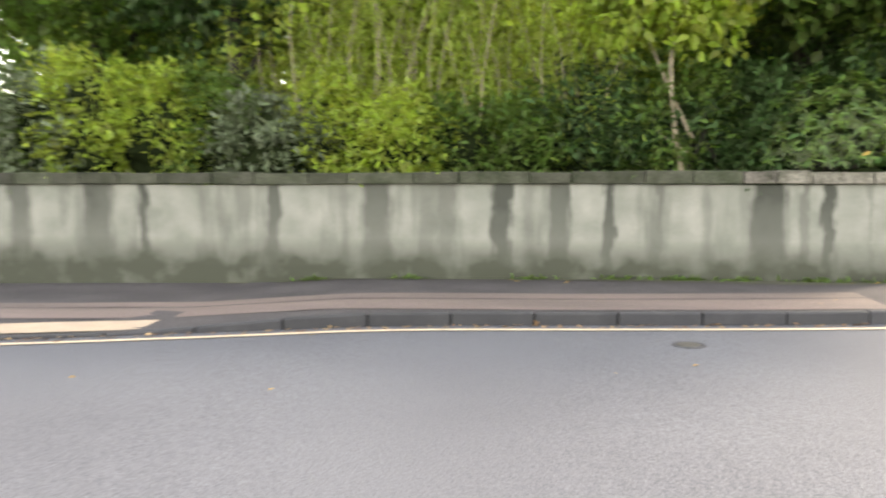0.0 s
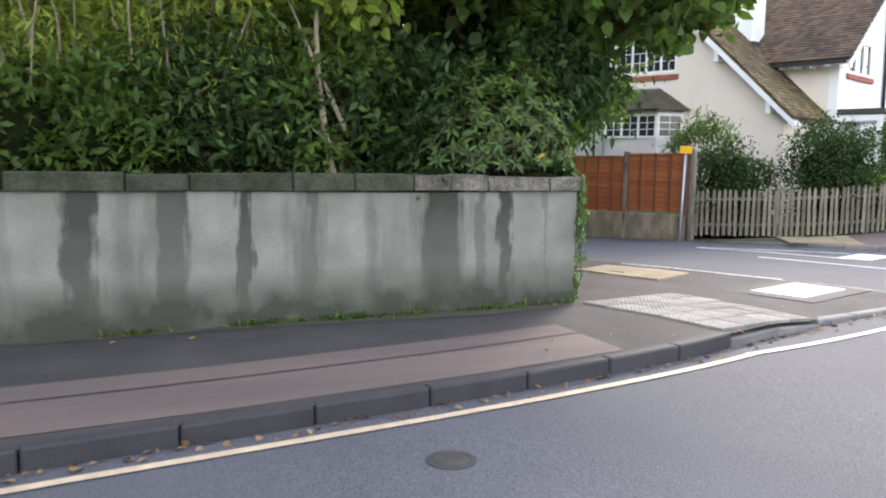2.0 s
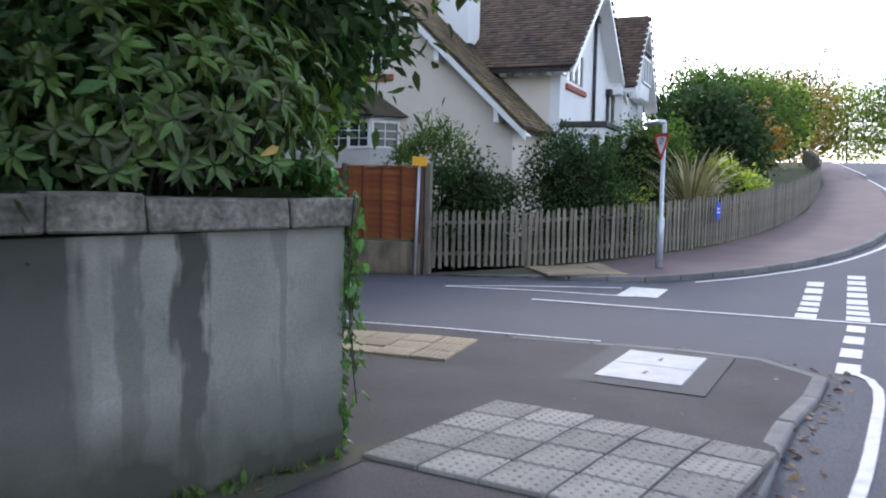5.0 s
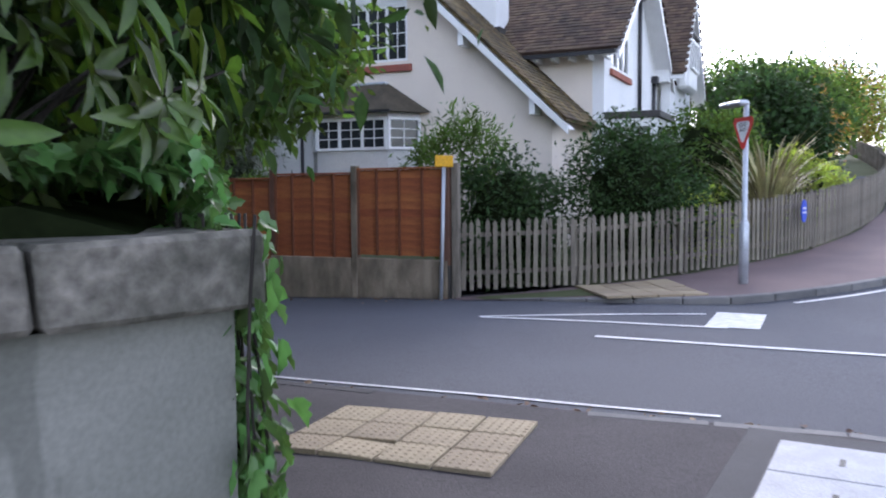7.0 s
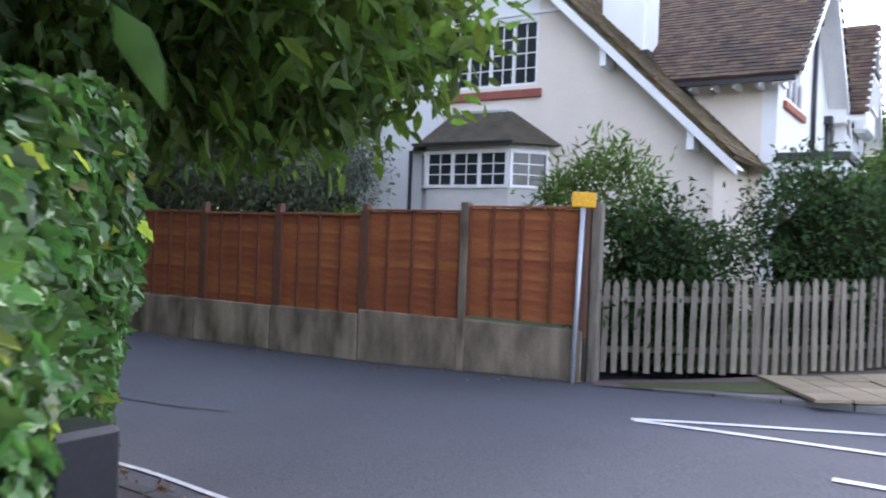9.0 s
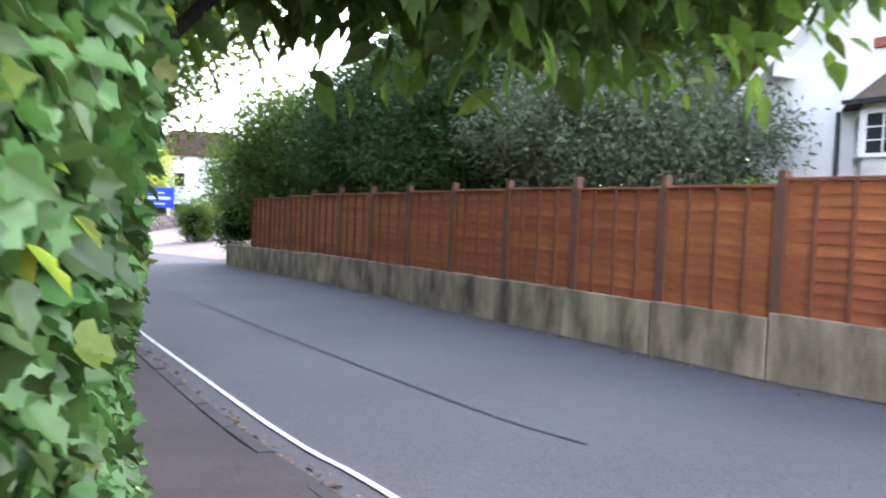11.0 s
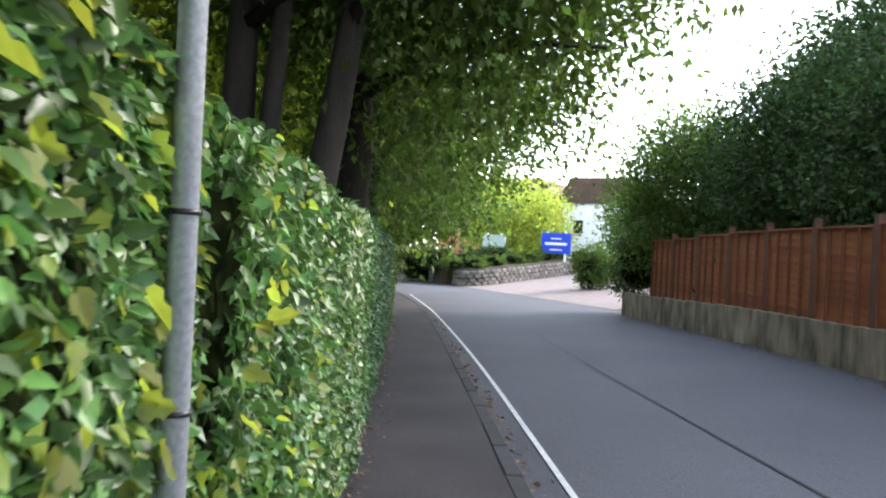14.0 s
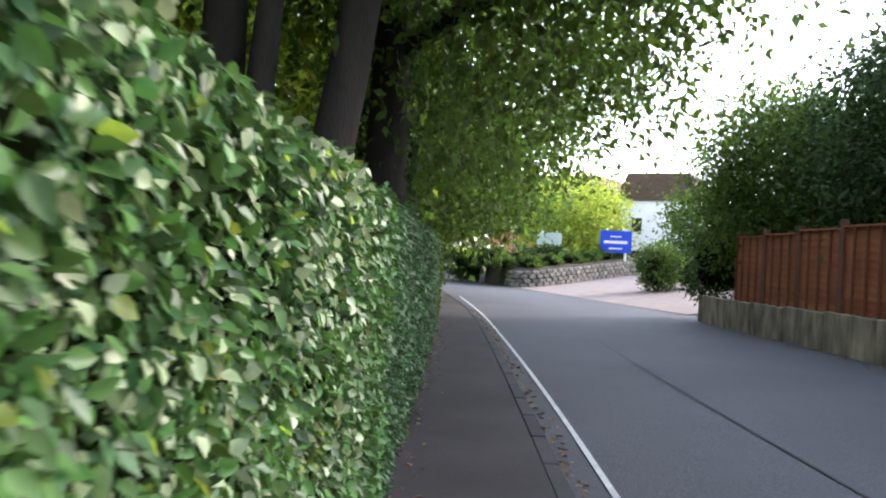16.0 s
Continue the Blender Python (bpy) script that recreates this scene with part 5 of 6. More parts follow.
def tiled(parent, p0, along, up, length, width, mat, seed, under=0.06):
    """A pitched roof plane laid with separate overlapping tiles."""
    p0, along, up = Vector(p0) + Vector((0, 0, 0.09)), Vector(along).normalized(), Vector(up).normalized()
    nor = along.cross(up).normalized()
    if nor.z < 0:
        nor = -nor
    rr = random.Random(seed)
    tw, tg = 0.19, 0.155
    verts, faces = [], []
    for j in range(int(width / tg)):
        for i in range(int(length / tw) + 1):
            a = p0 + along * (i * tw + (tw / 2 if j % 2 else 0) - tw / 2) + up * (j * tg)
            lift = nor * (0.028 + rr.uniform(-0.006, 0.008))
            k = len(verts)
            a2 = a + along * (tw - 0.008)
            top = up * (tg + 0.05)
            verts += [a + lift, a2 + lift, a2 + top + nor * 0.008, a + top + nor * 0.008, a + lift - nor * 0.02, a2 + lift - nor * 0.02]
            faces += [(k, k + 1, k + 2, k + 3), (k, k + 4, k + 5, k + 1)]
    r = put("roof", mesh_from("roof", [p0 - nor * under, p0 + along * length - nor * under, p0 + along * length + up * width - nor * under, p0 + up * width - nor * under, p0, p0 + along * length, p0 + along * length + up * width, p0 + up * width],
                                [(0, 3, 2, 1), (4, 5, 6, 7), (0, 1, 5, 4), (1, 2, 6, 5), (2, 3, 7, 6), (3, 0, 4, 7)], mat), None, parent)
    tagged(put("roof_tiles", mesh_from("roof_tiles", verts, faces, mat), None, r), kind="stuff")
    return r


def house():
    h = empty("house", HM, "cream and white rendered house with mossy tiled gables", "house")
    zr = lambda u: 7.05 - (0.955 * (u + 0.8) if u > -0.8 else 0.90 * (-0.8 - u))
    wl, wr, wb, wt = -2.19, -0.09, 4.30, 5.58
    B0 = -0.6
    # gable front towards the lane, built round its openings
    part("wall", prism([(-4.75, B0), (wl, B0), (wl, zr(wl)), (-4.75, zr(-4.75))], 0, 0.28, "v"), white_render, h)
    part("wall", prism([(wl, 3.3), (wr, 3.3), (wr, wb), (wl, wb)], 0, 0.28, "v"), cream_render, h)
    part("wall", prism([(wl, wt), (wr, wt), (wr, zr(wr)), (-0.8, zr(-0.8)), (wl, zr(wl))], 0, 0.28, "v"), white_render, h)
    part("wall", prism([(wr, B0), (3.3, B0), (3.3, zr(3.3)), (wr, zr(wr))], 0, 0.28, "v"), cream_render, h)
    part("wall", prism([(wl, B0), (wr, B0), (wr, 1.2), (wl, 1.2)], 0, 0.28, "v"), cream_render, h)
    part("wall", prism([(0.28, B0), (9, B0), (9, 3.4), (0.28, 3.4)], -4.75, -4.5, "u"), white_render, h)
    part("wall", prism([(0.28, B0), (2.6, B0), (2.6, 2.9), (0.28, 2.9)], 3.05, 3.3, "u"), cream_render, h)
    window(h, pose(wl, 0.08, wb), wr - wl, wt - wb, 4, 4)
    part("sill", boxed((-2.42, -0.07, 4.06), (0.02, 0.1, 4.22), None, 0.01), brick_red, h)
    part("band", boxed((-2.6, -0.03, 5.66), (0.35, 0.0, 5.72)), white_paint, h)
    sl = math.atan(0.955)
    tiled(h, (3.75, -0.45, zr(3.75)), (0, 1, 0), (-math.cos(sl), 0, math.sin(sl)), 5.6, (3.75 + 0.8) / math.cos(sl), moss_tile, 1)
    sl2 = math.atan(0.90)
    tiled(h, (-5.05, -0.45, zr(-5.05)), (0, 1, 0), (math.cos(sl2), 0, math.sin(sl2)), 9.5, (5.05 - 0.8) / math.cos(sl2), tile_mat, 2)
    # barge boards and brackets
    for a, b in (((3.78, zr(3.78)), (-0.8, 7.05)), ((-5.08, zr(-5.08)), (-0.8, 7.05))):
        part("barge_board", prism([(a[0], a[1] - 0.2), (a[0], a[1] - 0.02), (b[0], b[1] - 0.02), (b[0], b[1] - 0.22)], -0.5, -0.45, "v"), white_paint, h)
        part("soffit", prism([(a[0], a[1] - 0.10), (a[0], a[1] - 0.07), (b[0], b[1] - 0.07), (b[0], b[1] - 0.10)], -0.45, 0.0, "v"), white_paint, h)
    for u in (3.0, 1.4, -3.9):
        part("bracket", prism([(u - 0.06, zr(u) - 0.5), (u + 0.06, zr(u) - 0.5), (u + 0.06, zr(u) - 0.22), (u - 0.06, zr(u) - 0.12)], -0.44, 0.0, "v"), white_paint, h)
    # chimney
    part("chimney", boxed((0.2, 2.4, 4.0), (1.15, 3.3, 8.6), None, 0.02), white_render, h)
    part("flashing", boxed((0.15, 2.35, 5.0), (1.25, 3.35, 5.35)), cast_iron, h)
    # bay window on the ground floor
    bay = new("bay_window")
    bay.parent = h
    prof = [(-2.65, 0), (-2.15, -0.62), (-0.3, -0.62), (0.2, 0)]
    bm = bmesh.new()
    for k in range(3):
        (a0, a1), (b0, b1) = prof[k], prof[k + 1]
        vs = [bm.verts.new(q) for q in ((a0, a1, B0), (b0, b1, B0), (b0, b1, 2.28), (a0, a1, 2.28))]
        bm.faces.new(vs)
        vs = [bm.verts.new(q) for q in ((a0, a1, 3.0), (b0, b1, 3.0), (b0, b1, 3.12), (a0, a1, 3.12))]
        bm.faces.new(vs)
    bmesh.ops.solidify(bm, geom=bm.faces[:], thickness=0.05)
    part("bay_wall", bm, white_render, bay)
    window(bay, pose(-2.15, -0.62, 2.28), 1.85, 0.72, 3, 3, "casement")
    d = math.hypot(0.5, 0.62)
    window(bay, pose(-2.65, 0, 2.28, 0, 0, math.degrees(math.atan2(-0.62, 0.5))), d, 0.72, 1, 3, "casement")
    window(bay, pose(-0.3, -0.62, 2.28, 0, 0, math.degrees(math.atan2(0.62, 0.5))), d, 0.72, 1, 3, "casement")
    bm = bmesh.new()
    low = [(-2.95, 0, 3.12), (-2.3, -0.85, 3.12), (-0.15, -0.85, 3.12), (0.5, 0, 3.12)]
    top = [(-2.0, 0.0, 3.8), (-1.85, -0.12, 3.8), (-0.75, -0.12, 3.8), (-0.6, 0, 3.8)]
    lv, tv = [bm.verts.new(p) for p in low], [bm.verts.new(p) for p in top]
    for k in range(3):
        bm.faces.new((lv[k], lv[k + 1], tv[k + 1], tv[k]))
    bm.faces.new(tv)
    bm.faces.new(lv[::-1])
    bmesh.ops.subdivide_edges(bm, edges=bm.edges[:], cuts=5, use_grid_fill=True)
    for v in bm.verts:
        v.co.z += 0.015 * math.sin(v.co.z * 60)
    part("bay_roof", bm, material("weathered_bay_tile", (0.10, 0.082, 0.055), (0.05, 0.042, 0.03), 0.95, 3, 30, 0.6), bay)
    part("lead_cap", boxed((-2.0, -0.16, 3.78), (-0.6, 0.02, 3.84), None, 0.01), galvanised, bay)
    part("gutter", boxed((-2.35, -0.9, 3.08), (-0.1, -0.82, 3.14)), black_paint, bay)
    bm = bmesh.new()
    tube(bm, [(-2.95, -0.06, B0), (-2.95, -0.06, 3.1)], [0.04, 0.04], 8)
    part("downpipe", bm, black_paint, h)

    # south wing: gable facing the main road
    pk, pz, e0, e1 = 5.9, 7.6, 1.9, 9.9
    zb = lambda v: pz - 0.78 * abs(v - pk)
    bl, br, bb, bt = 3.2, 5.2, 4.30, 5.30
    X = 3.8
    part("wall", prism([(2.5, B0), (bl, B0), (bl, zb(bl)), (2.5, zb(2.5))], X - 0.28, X, "u"), white_render, h)
    part("wall", prism([(bl, B0), (br, B0), (br, bb), (bl, bb)], X - 0.28, X, "u"), white_render, h)
    part("wall", prism([(bl, bt), (br, bt), (br, zb(br)), (bl, zb(bl))], X - 0.28, X, "u"), white_render, h)
    part("wall", prism([(br, B0), (9.5, B0), (9.5, zb(9.5)), (pk, pz), (br, zb(br))], X - 0.28, X, "u"), white_render, h)
    part("wall", prism([(0.5, B0), (X - 0.28, B0), (X - 0.28, 4.7), (0.5, 4.7)], 2.5, 2.75, "v"), cream_render, h)
    window(h, pose(X - 0.05, bl, bb, 0, 0, 90), br - bl, bt - bb, 3, 2, "window", False)
    part("sill", boxed((X - 0.05, bl - 0.15, bb - 0.2), (X + 0.08, br + 0.15, bb - 0.05), None, 0.01), brick_red, h)
    sb = math.atan(0.78)
    tiled(h, (X + 0.45, e0, zb(e0)), (-1, 0, 0), (0, math.cos(sb), math.sin(sb)), 7.5, (pk - e0) / math.cos(sb), tile_mat, 3)
    tiled(h, (X + 0.45, e1, zb(e1)), (-1, 0, 0), (0, -math.cos(sb), math.sin(sb)), 7.5, (e1 - pk) / math.cos(sb), tile_mat, 4)
    for a, b in ((e0, pk), (e1, pk)):
        part("barge_board", prism([(a, zb(a) - 0.2), (a, zb(a) - 0.02), (b, zb(b) - 0.02), (b, zb(b) - 0.22)], X + 0.45, X + 0.5, "u"), white_paint, h)
        part("soffit", prism([(a, zb(a) - 0.10), (a, zb(a) - 0.07), (b, zb(b) - 0.07), (b, zb(b) - 0.10)], X, X + 0.45, "u"), white_paint, h)
    for i in range(5):
        part("rafter_end", boxed((3.9 - i * 0.42, 2.0, 4.36), (3.98 - i * 0.42, 2.5, 4.48)), white_paint, h)
    part("gutter", boxed((1.9, e0 - 0.08, zb(e0) - 0.06), (4.2, e0 + 0.02, zb(e0) + 0.02)), black_paint, h)
    for v, z1 in ((6.4, 6.6), (8.6, 4.6)):
        bm = bmesh.new()
        tube(bm, [(X + 0.07, v, 2.9), (X + 0.07, v, z1)], [0.055, 0.055], 8)
        part("downpipe", bm, black_paint, h)
        part("hopper", boxed((X, v - 0.14, z1 - 0.1), (X + 0.2, v + 0.14, z1 + 0.12), None, 0.02), black_paint, h)
    part("bracket", prism([(8.9, 4.6), (9.6, 4.6), (9.6, 5.0), (9.2, 5.1)], X, X + 0.44, "u"), white_paint, h)
    # porch
    part("porch_roof", boxed((X, 2.5, 3.0), (5.1, 4.6, 3.16), None, 0.015), cast_iron, h)
    part("porch_fascia", boxed((X, 2.56, 2.8), (5.03, 4.54, 2.998), None, 0.008), white_paint, h)
    for u, v in ((4.95, 2.65), (4.95, 4.45)):
        part("column", boxed((u - 0.07, v - 0.07, B0), (u + 0.07, v + 0.07, 2.8), None, 0.01), white_paint, h)
    part("door", boxed((X - 0.02, 3.0, 0.1), (X + 0.03, 3.95, 2.15)), brick_red, h)
    # second wing
    Y0, Y1, yp, ypz, X2 = 9.5, 13.9, 11.6, 7.6, 4.2
    zc = lambda v: ypz - 1.15 * abs(v - yp)
    part("wall", prism([(Y0, B0), (Y1, B0), (Y1, zc(Y1)), (yp, ypz), (Y0, zc(Y0))], X2 - 0.28, X2, "u"), white_render, h)
    part("wall", prism([(X2 - 5, B0), (X2 - 0.28, B0), (X2 - 0.28, 5.0), (X2 - 5, 5.0)], Y1 - 0.25, Y1, "v"), white_render, h)
    sc = math.atan(1.15)
    tiled(h, (X2 + 0.45, Y0 - 0.35, zc(Y0 - 0.35)), (-1, 0, 0), (0, math.cos(sc), math.sin(sc)), 6, (yp - Y0 + 0.35) / math.cos(sc), tile_mat, 5)
    tiled(h, (X2 + 0.45, Y1 + 0.5, zc(Y1 + 0.5)), (-1, 0, 0), (0, -math.cos(sc), math.sin(sc)), 6, (Y1 + 0.5 - yp) / math.cos(sc), tile_mat, 6)
    for a in (Y0 - 0.35, Y1 + 0.5):
        part("barge_board", prism([(a, zc(a) - 0.25), (a, zc(a) - 0.02), (yp, ypz - 0.02), (yp, ypz - 0.27)], X2 + 0.45, X2 + 0.5, "u"), white_paint, h)
        part("soffit", prism([(a, zc(a) - 0.10), (a, zc(a) - 0.07), (yp, ypz - 0.07), (yp, ypz - 0.10)], X2, X2 + 0.45, "u"), white_paint, h)
    part("oriel", boxed((X2, 10.6, 4.55), (X2 + 0.4, 12.7, 6.3), None, 0.1), white_paint, h)
    window(h, pose(X2 + 0.43, 10.75, 5.2, 0, 0, 90), 1.8, 0.95, 3, 1, "window", False)
    part("oriel_roof", boxed((X2, 10.5, 6.3), (X2 + 0.5, 12.8, 6.4), None, 0.02), cast_iron, h)
    # lean-to
    part("wall", boxed((X2 + 0.3, 6.6, B0), (5.4, 9.6, 2.1)), white_render, h)
    st = math.atan2(0.9, 2.0)
    tiled(h, (5.75, 6.4, 2.0), (0, 1, 0), (-math.cos(st), 0, math.sin(st)), 3.4, 2.1, tile_mat, 7)
    window(h, pose(5.42, 7.2, 1.05, 0, 0, 90), 1.1, 0.8, 2, 1, "window", False)
house()


# ---- end of the lane ----
def drive_z(x, y):
    """The drive climbs away from the lane's edge."""
    return road_z(x, y) + 0.1 * min(12.0, max(0.0, (x + 1.2) * 0.824 + (y - 31.5) * 0.567))


def stone_bed():
    b = empty("raised_bed", None, "low dry-stone raised flower bed at the drive entrance", "raised bed")
    line = by_length(smooth_line([(-11.9, 48.6), (-11.3, 46.0), (-10.4, 44.4), (-9.5, 44.2), (-8.5, 45.6), (-7.2, 48.6), (-5.9, 52.0)]), 40)
    rng = random.Random(5)
    vs, fs = [], []
    for p in line:
        zb = drive_z(p.x, p.y)
        q = p + Vector((-0.75, 0.65)).normalized() * 2.2
        vs += [(p.x, p.y, zb - 0.2), (p.x, p.y, zb + 0.82), (q.x, q.y, zb + 1.0), (q.x, q.y, zb - 0.2)]
    for i in range(len(line) - 1):
        for k in range(3):
            fs.append((4 * i + k, 4 * i + k + 1, 4 * i + k + 5, 4 * i + k + 4))
    put("soil", mesh_from("soil", vs, fs, soil), None, b)
    for i, (p, q) in enumerate(zip(line, line[1:])):
        d = (q - p)
        for k in range(4):
            z = drive_z(p.x, p.y) + 0.2 * k
            m = Matrix.Translation((p.x, p.y, z)) @ Matrix.Rotation(math.atan2(d.y, d.x), 4, "Z")
            o = 0.15 * (k % 2)
            part("stone", boxed((o - 0.15 + 0.01, -0.12 - rng.random() * 0.04, 0.0), (o - 0.15 + d.length - 0.02, 0.1, 0.185 + rng.uniform(-0.02, 0.02)), m, 0.03), stone, b)
    for i in range(9):
        p = line[4 + i * 4]
        bush(p.x - 0.7, p.y + 0.5, drive_z(p.x, p.y) + 0.78, (0.7, 0.6, 0.3), leaf_mid, 200 + i, "low green bedding plants in raised bed", 30, 26, 0.09, category="plant", group="bedding plants")
    for i in range(5):
        p = line[3 + i * 5]
        bush(p.x - 1.9, p.y + 1.9, drive_z(p.x, p.y) + 0.6, (1.1, 0.7, 0.55), leaf_dark, 220 + i, "clipped low hedge behind the raised bed", 50, 30, 0.1, category="hedge", group="low hedge")
stone_bed()


def board_sign(name, x, y, z, w, hh, leg, mat, label, yaw, bars):
    s = empty(name, pose(x, y, z, 0, 0, yaw), label, "sign board")
    part("board", boxed((-w / 2, -0.03, leg), (w / 2, 0.03, leg + hh), None, 0.01), mat, s)
    for u in (-w * 0.3, w * 0.3):
        part("leg", boxed((u - 0.05, 0.031, -0.3), (u + 0.05, 0.11, leg + hh + 0.1), None, 0.01), white_paint, s)
    for zc, ww, th in bars:
        part("lettering_bar", boxed((-ww / 2, -0.036, leg + zc), (ww / 2, -0.031, leg + zc + th)), white_paint, s)
board_sign("sign_board", -6.9, 50.6, -0.33, 1.68, 1.14, 1.25, sign_blue, "blue hotel style sign board with white lettering on legs", -6, ((0.80, 0.6, 0.07), (0.47, 1.25, 0.15), (0.18, 0.7, 0.07)))
board_sign("sign_board", -10.3, 50.0, road_z(-10, 50), 1.38, 0.75, 2.0, material("pale_green_board", (0.5, 0.62, 0.58), (0.45, 0.56, 0.52), 0.5, 2, 40, 0.0), "pale green notice board beside the drive", -8, ())

x, y = -3.3, 40.2
bush(x, y, drive_z(x, y) - 0.02, (0.75, 0.7, 0.95), leaf_mid, 240, "square clipped hedge block at the drive entrance", 110, 44, 0.08, category="hedge")
bush(x + 1.5, y + 1.2, drive_z(x + 1.5, y + 1.2) - 0.05, (1.1, 0.8, 0.6), leaf_mid, 241, "low hedge continuing along the drive", 70, 40, 0.09, category="hedge")
bush(-14.2, 48.5, road_z(-14, 48), (1.3, 1.0, 1.0), leaf_dark, 242, "rounded evergreen bush by the far gate", 90, 40, 0.1)
surface("drive", [(-10.6, 44.6), (-9.2, 46.2), (-6.5, 53), (-2, 62)], [(-1.3, 31.8), (1.2, 35.5), (5, 40), (14, 50)], 24, 10, drive_z, material("pale_gravel", (0.25, 0.20, 0.185), (0.18, 0.145, 0.135), 0.9, 2, 80, 0.4), 0.012, "pale pinkish gravel drive entrance", "drive")


def far_lamp():
    x, y = -12.2, 49.8
    l = empty("street_lamp", pose(x, y, road_z(x, y)), "black lantern lamp post beside the far gate", "lamp post")
    bm = bmesh.new()
    tube(bm, [(0, 0, -0.1), (0, 0, 0.4), (0, 0, 0.45), (0, 0, 2.7)], [0.09, 0.09, 0.05, 0.04], 10)
    part("pole", bm, black_paint, l)
    bm = bmesh.new()
    tube(bm, [(0, 0, 2.7), (0, 0, 3.05)], [0.1, 0.17], 6)
    part("lantern", bm, white_paint, l)
    bm = bmesh.new()
    tube(bm, [(0, 0, 3.05), (0, 0, 3.2), (0, 0, 3.3)], [0.2, 0.06, 0.02], 6)
    part("cap", bm, black_paint, l)
    b = empty("litter_bin", pose(-12.9, 47.6, road_z(-12.9, 47.6)), "grey steel litter bin by the far gate", "bin")
    bm = bmesh.new()
    tube(bm, [(0, 0, 0), (0, 0, 0.9)], [0.28, 0.3], 14)
    part("drum", bm, galvanised, b)
    bm = bmesh.new()
    tube(bm, [(0, 0, 0.9), (0, 0, 1.0)], [0.32, 0.2], 14)
    part("hood", bm, black_paint, b)
far_lamp()


def far_building(x, y, yaw, w, d, hh, mat, label, roof_mat, rows, cols, gable):
    z = road_z(x, y) - 0.5
    b = empty("building", pose(x, y, z, 0, 0, yaw), label, "building")
    part("wall", boxed((-w / 2, 0, 0), (w / 2, d, hh)), mat, b)
    part("roof", prism([(-w / 2 - 0.3, hh), (w / 2 + 0.3, hh), (w / 2 - 0.8, hh + gable), (-w / 2 + 0.8, hh + gable)], -0.3, d + 0.3, "v"), roof_mat, b)
    for i in range(cols):
        for j in range(rows):
            u = -w / 2 + w * (i + 0.5) / cols
            zz = 1.6 + j * 2.7
            wn = part("window", boxed((u - 0.5, -0.06, zz), (u + 0.5, 0.02, zz + 1.3)), white_paint, b)
            part("pane", boxed((u - 0.42, -0.075, zz + 0.08), (u + 0.42, -0.062, zz + 1.22)), glass, wn)
far_building(-8.4, 76, -6, 6.5, 6, 7.0, white_render, "bright white rendered house beyond the drive", tile_mat, 2, 2, 2.2)
far_building(-20.5, 86, -8, 12, 7, 7.5, brick_red, "red brick house seen through the trees", tile_mat, 2, 5, 2.5)
far_building(3, 92, -6, 10, 7, 6.5, brick_red, "red brick house far beyond the garden", tile_mat, 2, 3, 2.5)
far_building(62, 42, -60, 9, 7, 4.5, white_render, "white house among the hillside trees", tile_mat, 1, 3, 2.2)
wv = empty("parked_van", pose(-16.5, 50.5, road_z(-16.5, 50.5), 0, 0, 30), "low white parked vehicle at the bend", "vehicle")
part("body", boxed((-1.9, -0.8, 0.3), (1.9, 0.8, 0.95), None, 0.15), white_paint, wv)
part("cabin", boxed((-1.0, -0.72, 0.9), (1.2, 0.72, 1.4), None, 0.18), glass, wv)
for u in (-1.2, 1.2):
    for v in (-0.8, 0.62):
        bm = bmesh.new()
        tube(bm, [(u, v, 0.32), (u, v + 0.18, 0.32)], [0.32, 0.32], 14)
        part("wheel", bm, black_paint, wv)

# trees closing the far view
for i, (x, y, r, m, lab) in enumerate(((-12, 62, 3.2, leaf_light, "yellow-green tree behind the sign boards"), (-22, 58, 5, leaf_mid, "broad tree beyond the bend"), (-3.2, 66, 3.2, leaf_mid, "green tree beside the white house"), (4, 58, 4.2, leaf_mid, "broad tree beyond the drive"), (-28, 68, 6, leaf_mid, "broad tree beyond the bend"), (12, 52, 5, leaf_mid, "tall tree beyond the garden"), (-15, 74, 4, leaf_light, "pale tree among the far houses"), (20, 40, 5, leaf_mid, "tall tree behind the house"), (-34, 56, 6, leaf_mid, "broad tree beyond the wooded garden"), (-26, 30, 5.5, leaf_mid, "broad tree in the wooded garden"), (-22, 14, 5, leaf_mid, "broad tree in the wooded garden"), (-30, 8, 5, leaf_mid, "broad tree in the wooded garden"))):
    tree(x, y, road_z(x, y), r * 2.3, 0.25, (0, 0, r * 1.15), (r, r, r * 0.95), m, 160 + i, lab, 170, 40, 0.12 + 0.025 * r, aspect=0.6)


# ---- greenhouse behind the panel fence ----
def greenhouse():
    x, y, z = at_lane(9.0, 6.0)
    g = empty("greenhouse", Matrix.Translation((x, y, z)) @ Matrix.Rotation(radians(YAW), 4, "Z"), "small white-framed greenhouse behind the garden fence", "greenhouse")
    for u in (-1.5, -0.5, 0.5, 1.5):
        part("frame_bar", boxed((u - 0.04, 1.0, 0), (u + 0.04, 1.08, 2.1)), white_paint, g)
    for h in (0.1, 1.1, 2.06):
        part("rail", boxed((-1.5, 1.0, h), (1.5, 1.07, h + 0.07)), white_paint, g)
    for u in (-1.46, -0.46, 0.54):
        part("pane", boxed((u, 1.03, 0.18), (u + 0.92, 1.045, 2.05)), glass, g)
    part("roof", prism([(-1.6, 2.12), (1.6, 2.12), (1.6, 2.2), (-1.6, 2.2)], -1.0, 1.2, "v"), white_paint, g)
    part("back_wall", boxed((-1.5, -0.9, 0), (1.5, -0.8, 2.1)), cream_render, g)
greenhouse()


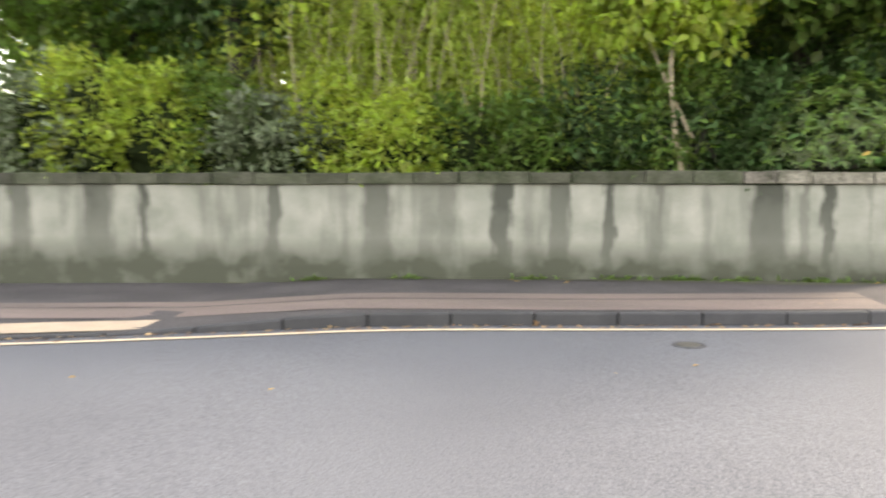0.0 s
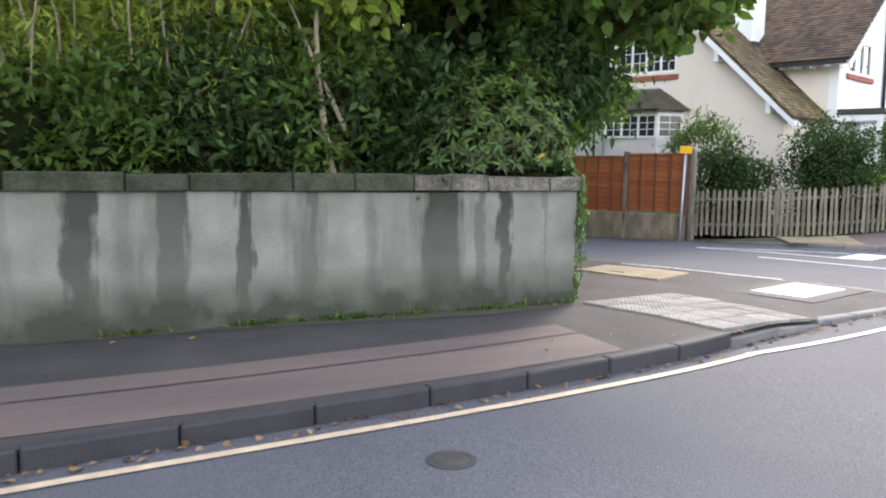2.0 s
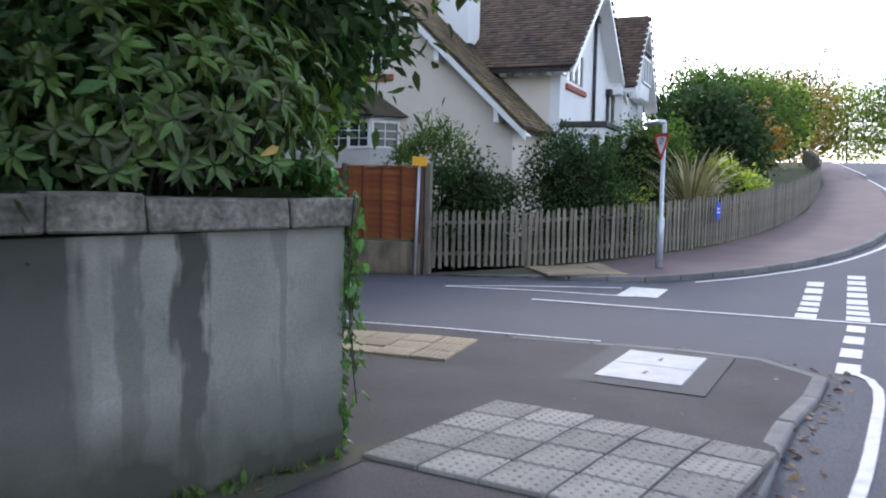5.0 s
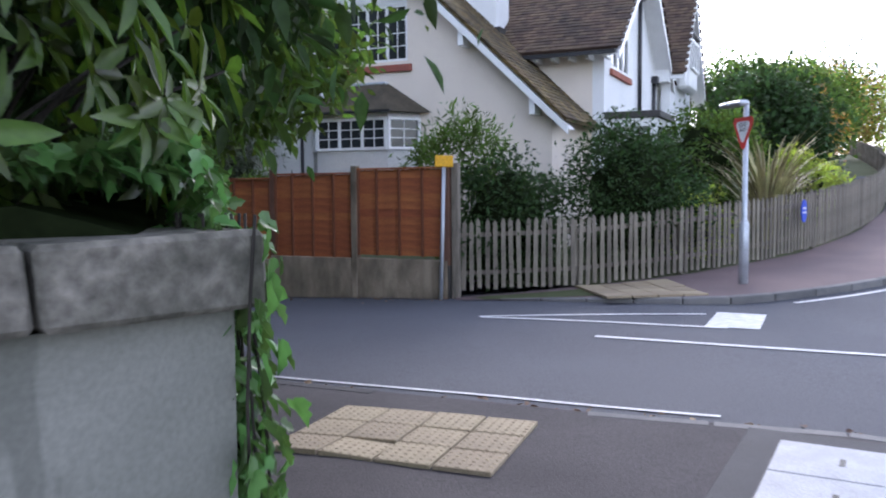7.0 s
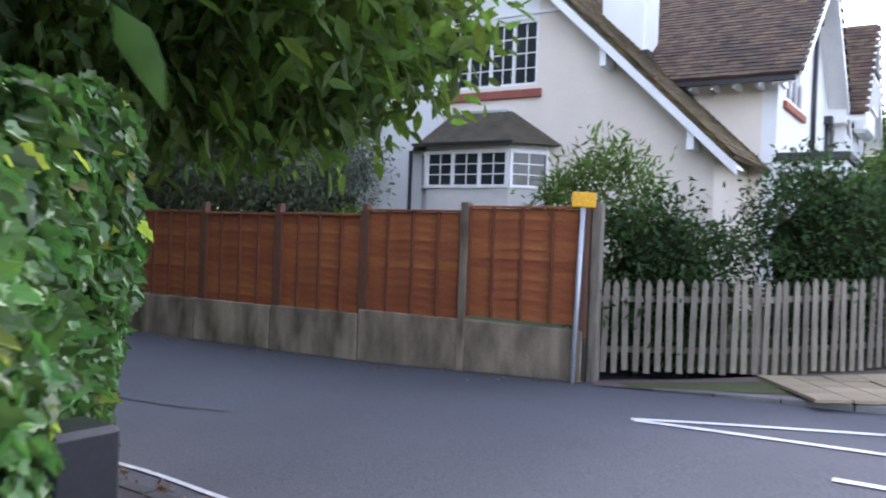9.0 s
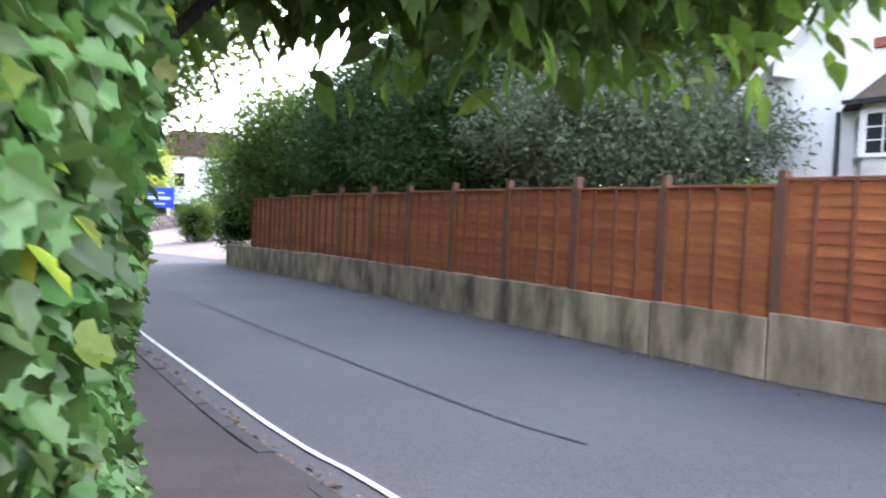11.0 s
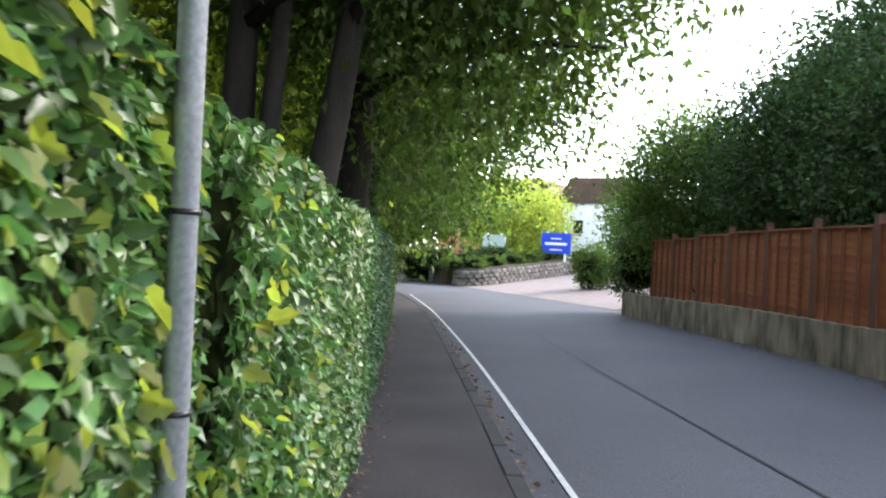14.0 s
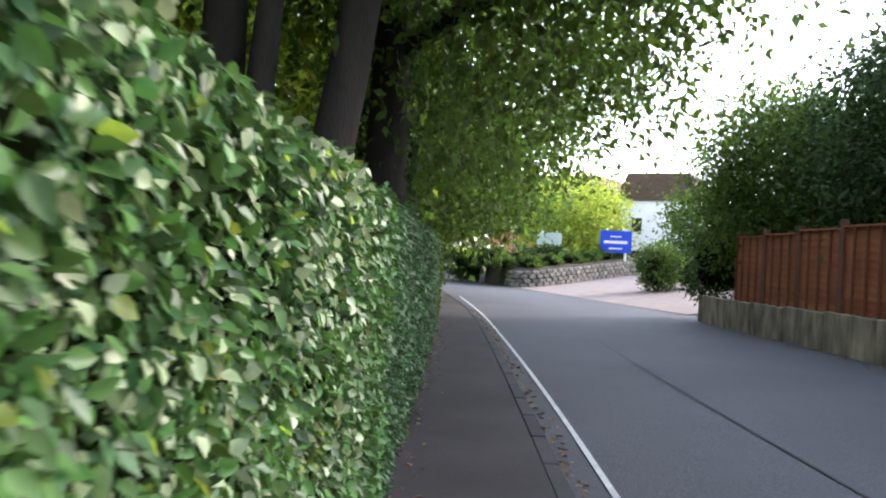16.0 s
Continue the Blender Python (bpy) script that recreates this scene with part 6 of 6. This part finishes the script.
# ---- litter, weeds and fallen leaves ----
def scatter(name, spots, size, mat, seed, label, category, flat=True, aspect=0.6):
    r = np.random.RandomState(seed)
    P = np.array(spots, float)
    A = r.normal(size=P.shape)
    N = r.normal(size=P.shape) * (0.35 if flat else 0.8) + np.array([0, 0, 1.0])
    if flat:
        A[:, 2] *= 0.15
    else:
        A[:, 2] = np.abs(A[:, 2]) + 0.3
    L = size * (0.5 + r.rand(len(P)))
    ob = put(name, leaf_mesh(name, P, A, N, L, L * aspect, mat, True))
    return tagged(ob, label, category, "", "stuff")


rng = random.Random(31)
spots = []
for p in by_length([q for q in KERB if q.x > -14 and q.y < 30], 1100):
    if rng.random() < 0.8:
        o = abs(rng.gauss(0, 0.09)) + 0.03
        q = p + Vector((o, -o * 0.6))
        spots.append((q.x, q.y, road_z(q.x, q.y) + 0.012))
scatter("fallen_leaves", spots, 0.06, leaf_litter, 1, "brown fallen leaves drifted along the gutter", "leaf litter")
spots = []
for p in by_length(smooth_line(HEDGE_FOOT[5:13]), 420):
    o = abs(rng.gauss(0, 0.10))
    q = p + Vector((o, o * 0.3))
    spots.append((q.x, q.y, walk_z(q.x, q.y) + 0.012))
scatter("hedge_litter", spots, 0.05, leaf_litter, 2, "dry leaf litter at the hedge foot", "leaf litter")
spots = [(x, y, road_z(x, y) + 0.012) for x, y in ((fence_at(rng.uniform(0, 13)) - FR * (0.12 + abs(rng.gauss(0, 0.2)))).to_tuple() for _ in range(420))]
scatter("wall_litter", spots, 0.05, leaf_litter, 3, "dead leaves along the retaining wall foot", "leaf litter")
spots = []
for c in (-0.25, -0.75, -1.1, -1.9, -2.3, -2.6, -2.75, -3.1, -3.5, -4.6, -6.3, -7.7):
    for _ in range(rng.randint(18, 60)):
        x = c + rng.gauss(0, 0.13)
        spots.append((min(x, 0.0), -0.03 - abs(rng.gauss(0, 0.05)), walk_z(x, -0.1)))
scatter("wall_weeds", spots, 0.07, leaf_mid, 4, "small weeds in clumps at the wall foot", "weeds", False, 0.35)
spots = [(rng.uniform(-5, 4), rng.uniform(-2.2, -0.1), 0) for _ in range(16)] + [(rng.uniform(-10, 8), rng.uniform(-9, -3.5), -1) for _ in range(22)]
spots = [(x, y, (walk_z(x, y) if f == 0 else road_z(x, y)) + 0.012) for x, y, f in spots]
scatter("stray_leaves", spots, 0.05, leaf_autumn, 5, "stray fallen leaves on the asphalt", "leaf litter")
surface("mossy_verge", [(8.2, 7.25), (8.9, 6.55), (9.5, 6.05), (10.0, 5.75)], [(8.12, 6.95), (8.75, 5.95), (9.1, 5.45), (9.45, 5.2)], 30, 6, lambda x, y: road_z(x, y) + far_step(x), grass_ground, 0.008, "mossy strip of soil at the picket fence foot", "verge")
moss = surface("moss_strip", [(-9, -0.02), (-4, -0.02), (0.0, -0.02), (0.12, 0.1)], [(-9, -0.14), (-4, -0.2), (-1.2, -0.42), (0.5, -0.1)], 60, 3, walk_z, material("moss", (0.058, 0.06, 0.024), (0.04, 0.037, 0.03), 0.95, 5, 60, 0.6), 0.006, "thin green moss along the wall foot", "moss")

PATCH = [(-20, -4.2), (-10, -3.3), (-8, -3.05), (-6, -2.85), (-4.2, -2.74), (-2.3, -2.53), (-0.9, -2.3)]
strip_mat = material("worn_reddish_asphalt", (0.15, 0.11, 0.10), (0.08, 0.062, 0.058), 0.85, 1.2, 90, 0.5, stretch=(0.25, 1.5, 1))
surface("pavement_patch", [(x, y + 0.70) for x, y in PATCH], [(x, y + 0.03) for x, y in PATCH], 60, 3, walk_z, strip_mat, 0.005, "worn reddish resurfaced strip of pavement beside kerb", "pavement")
surface("pavement_patch", [(x, y + 1.12) for x, y in PATCH], [(x, y + 0.75) for x, y in PATCH], 60, 3, walk_z, strip_mat, 0.005, "narrow worn reddish trench patch in the pavement", "pavement")
surface("crossover", [(-11.2, -3.95), (-9.4, -3.45), (-8.35, -3.2)], [(-11.0, -4.5), (-9.3, -4.0), (-8.3, -3.72)], 14, 3, walk_z, material("buff_concrete_slab", (0.40, 0.30, 0.22), (0.27, 0.21, 0.16), 0.85, 3, 80, 0.3), 0.010, "pale buff concrete strip of a dropped driveway crossing", "pavement")
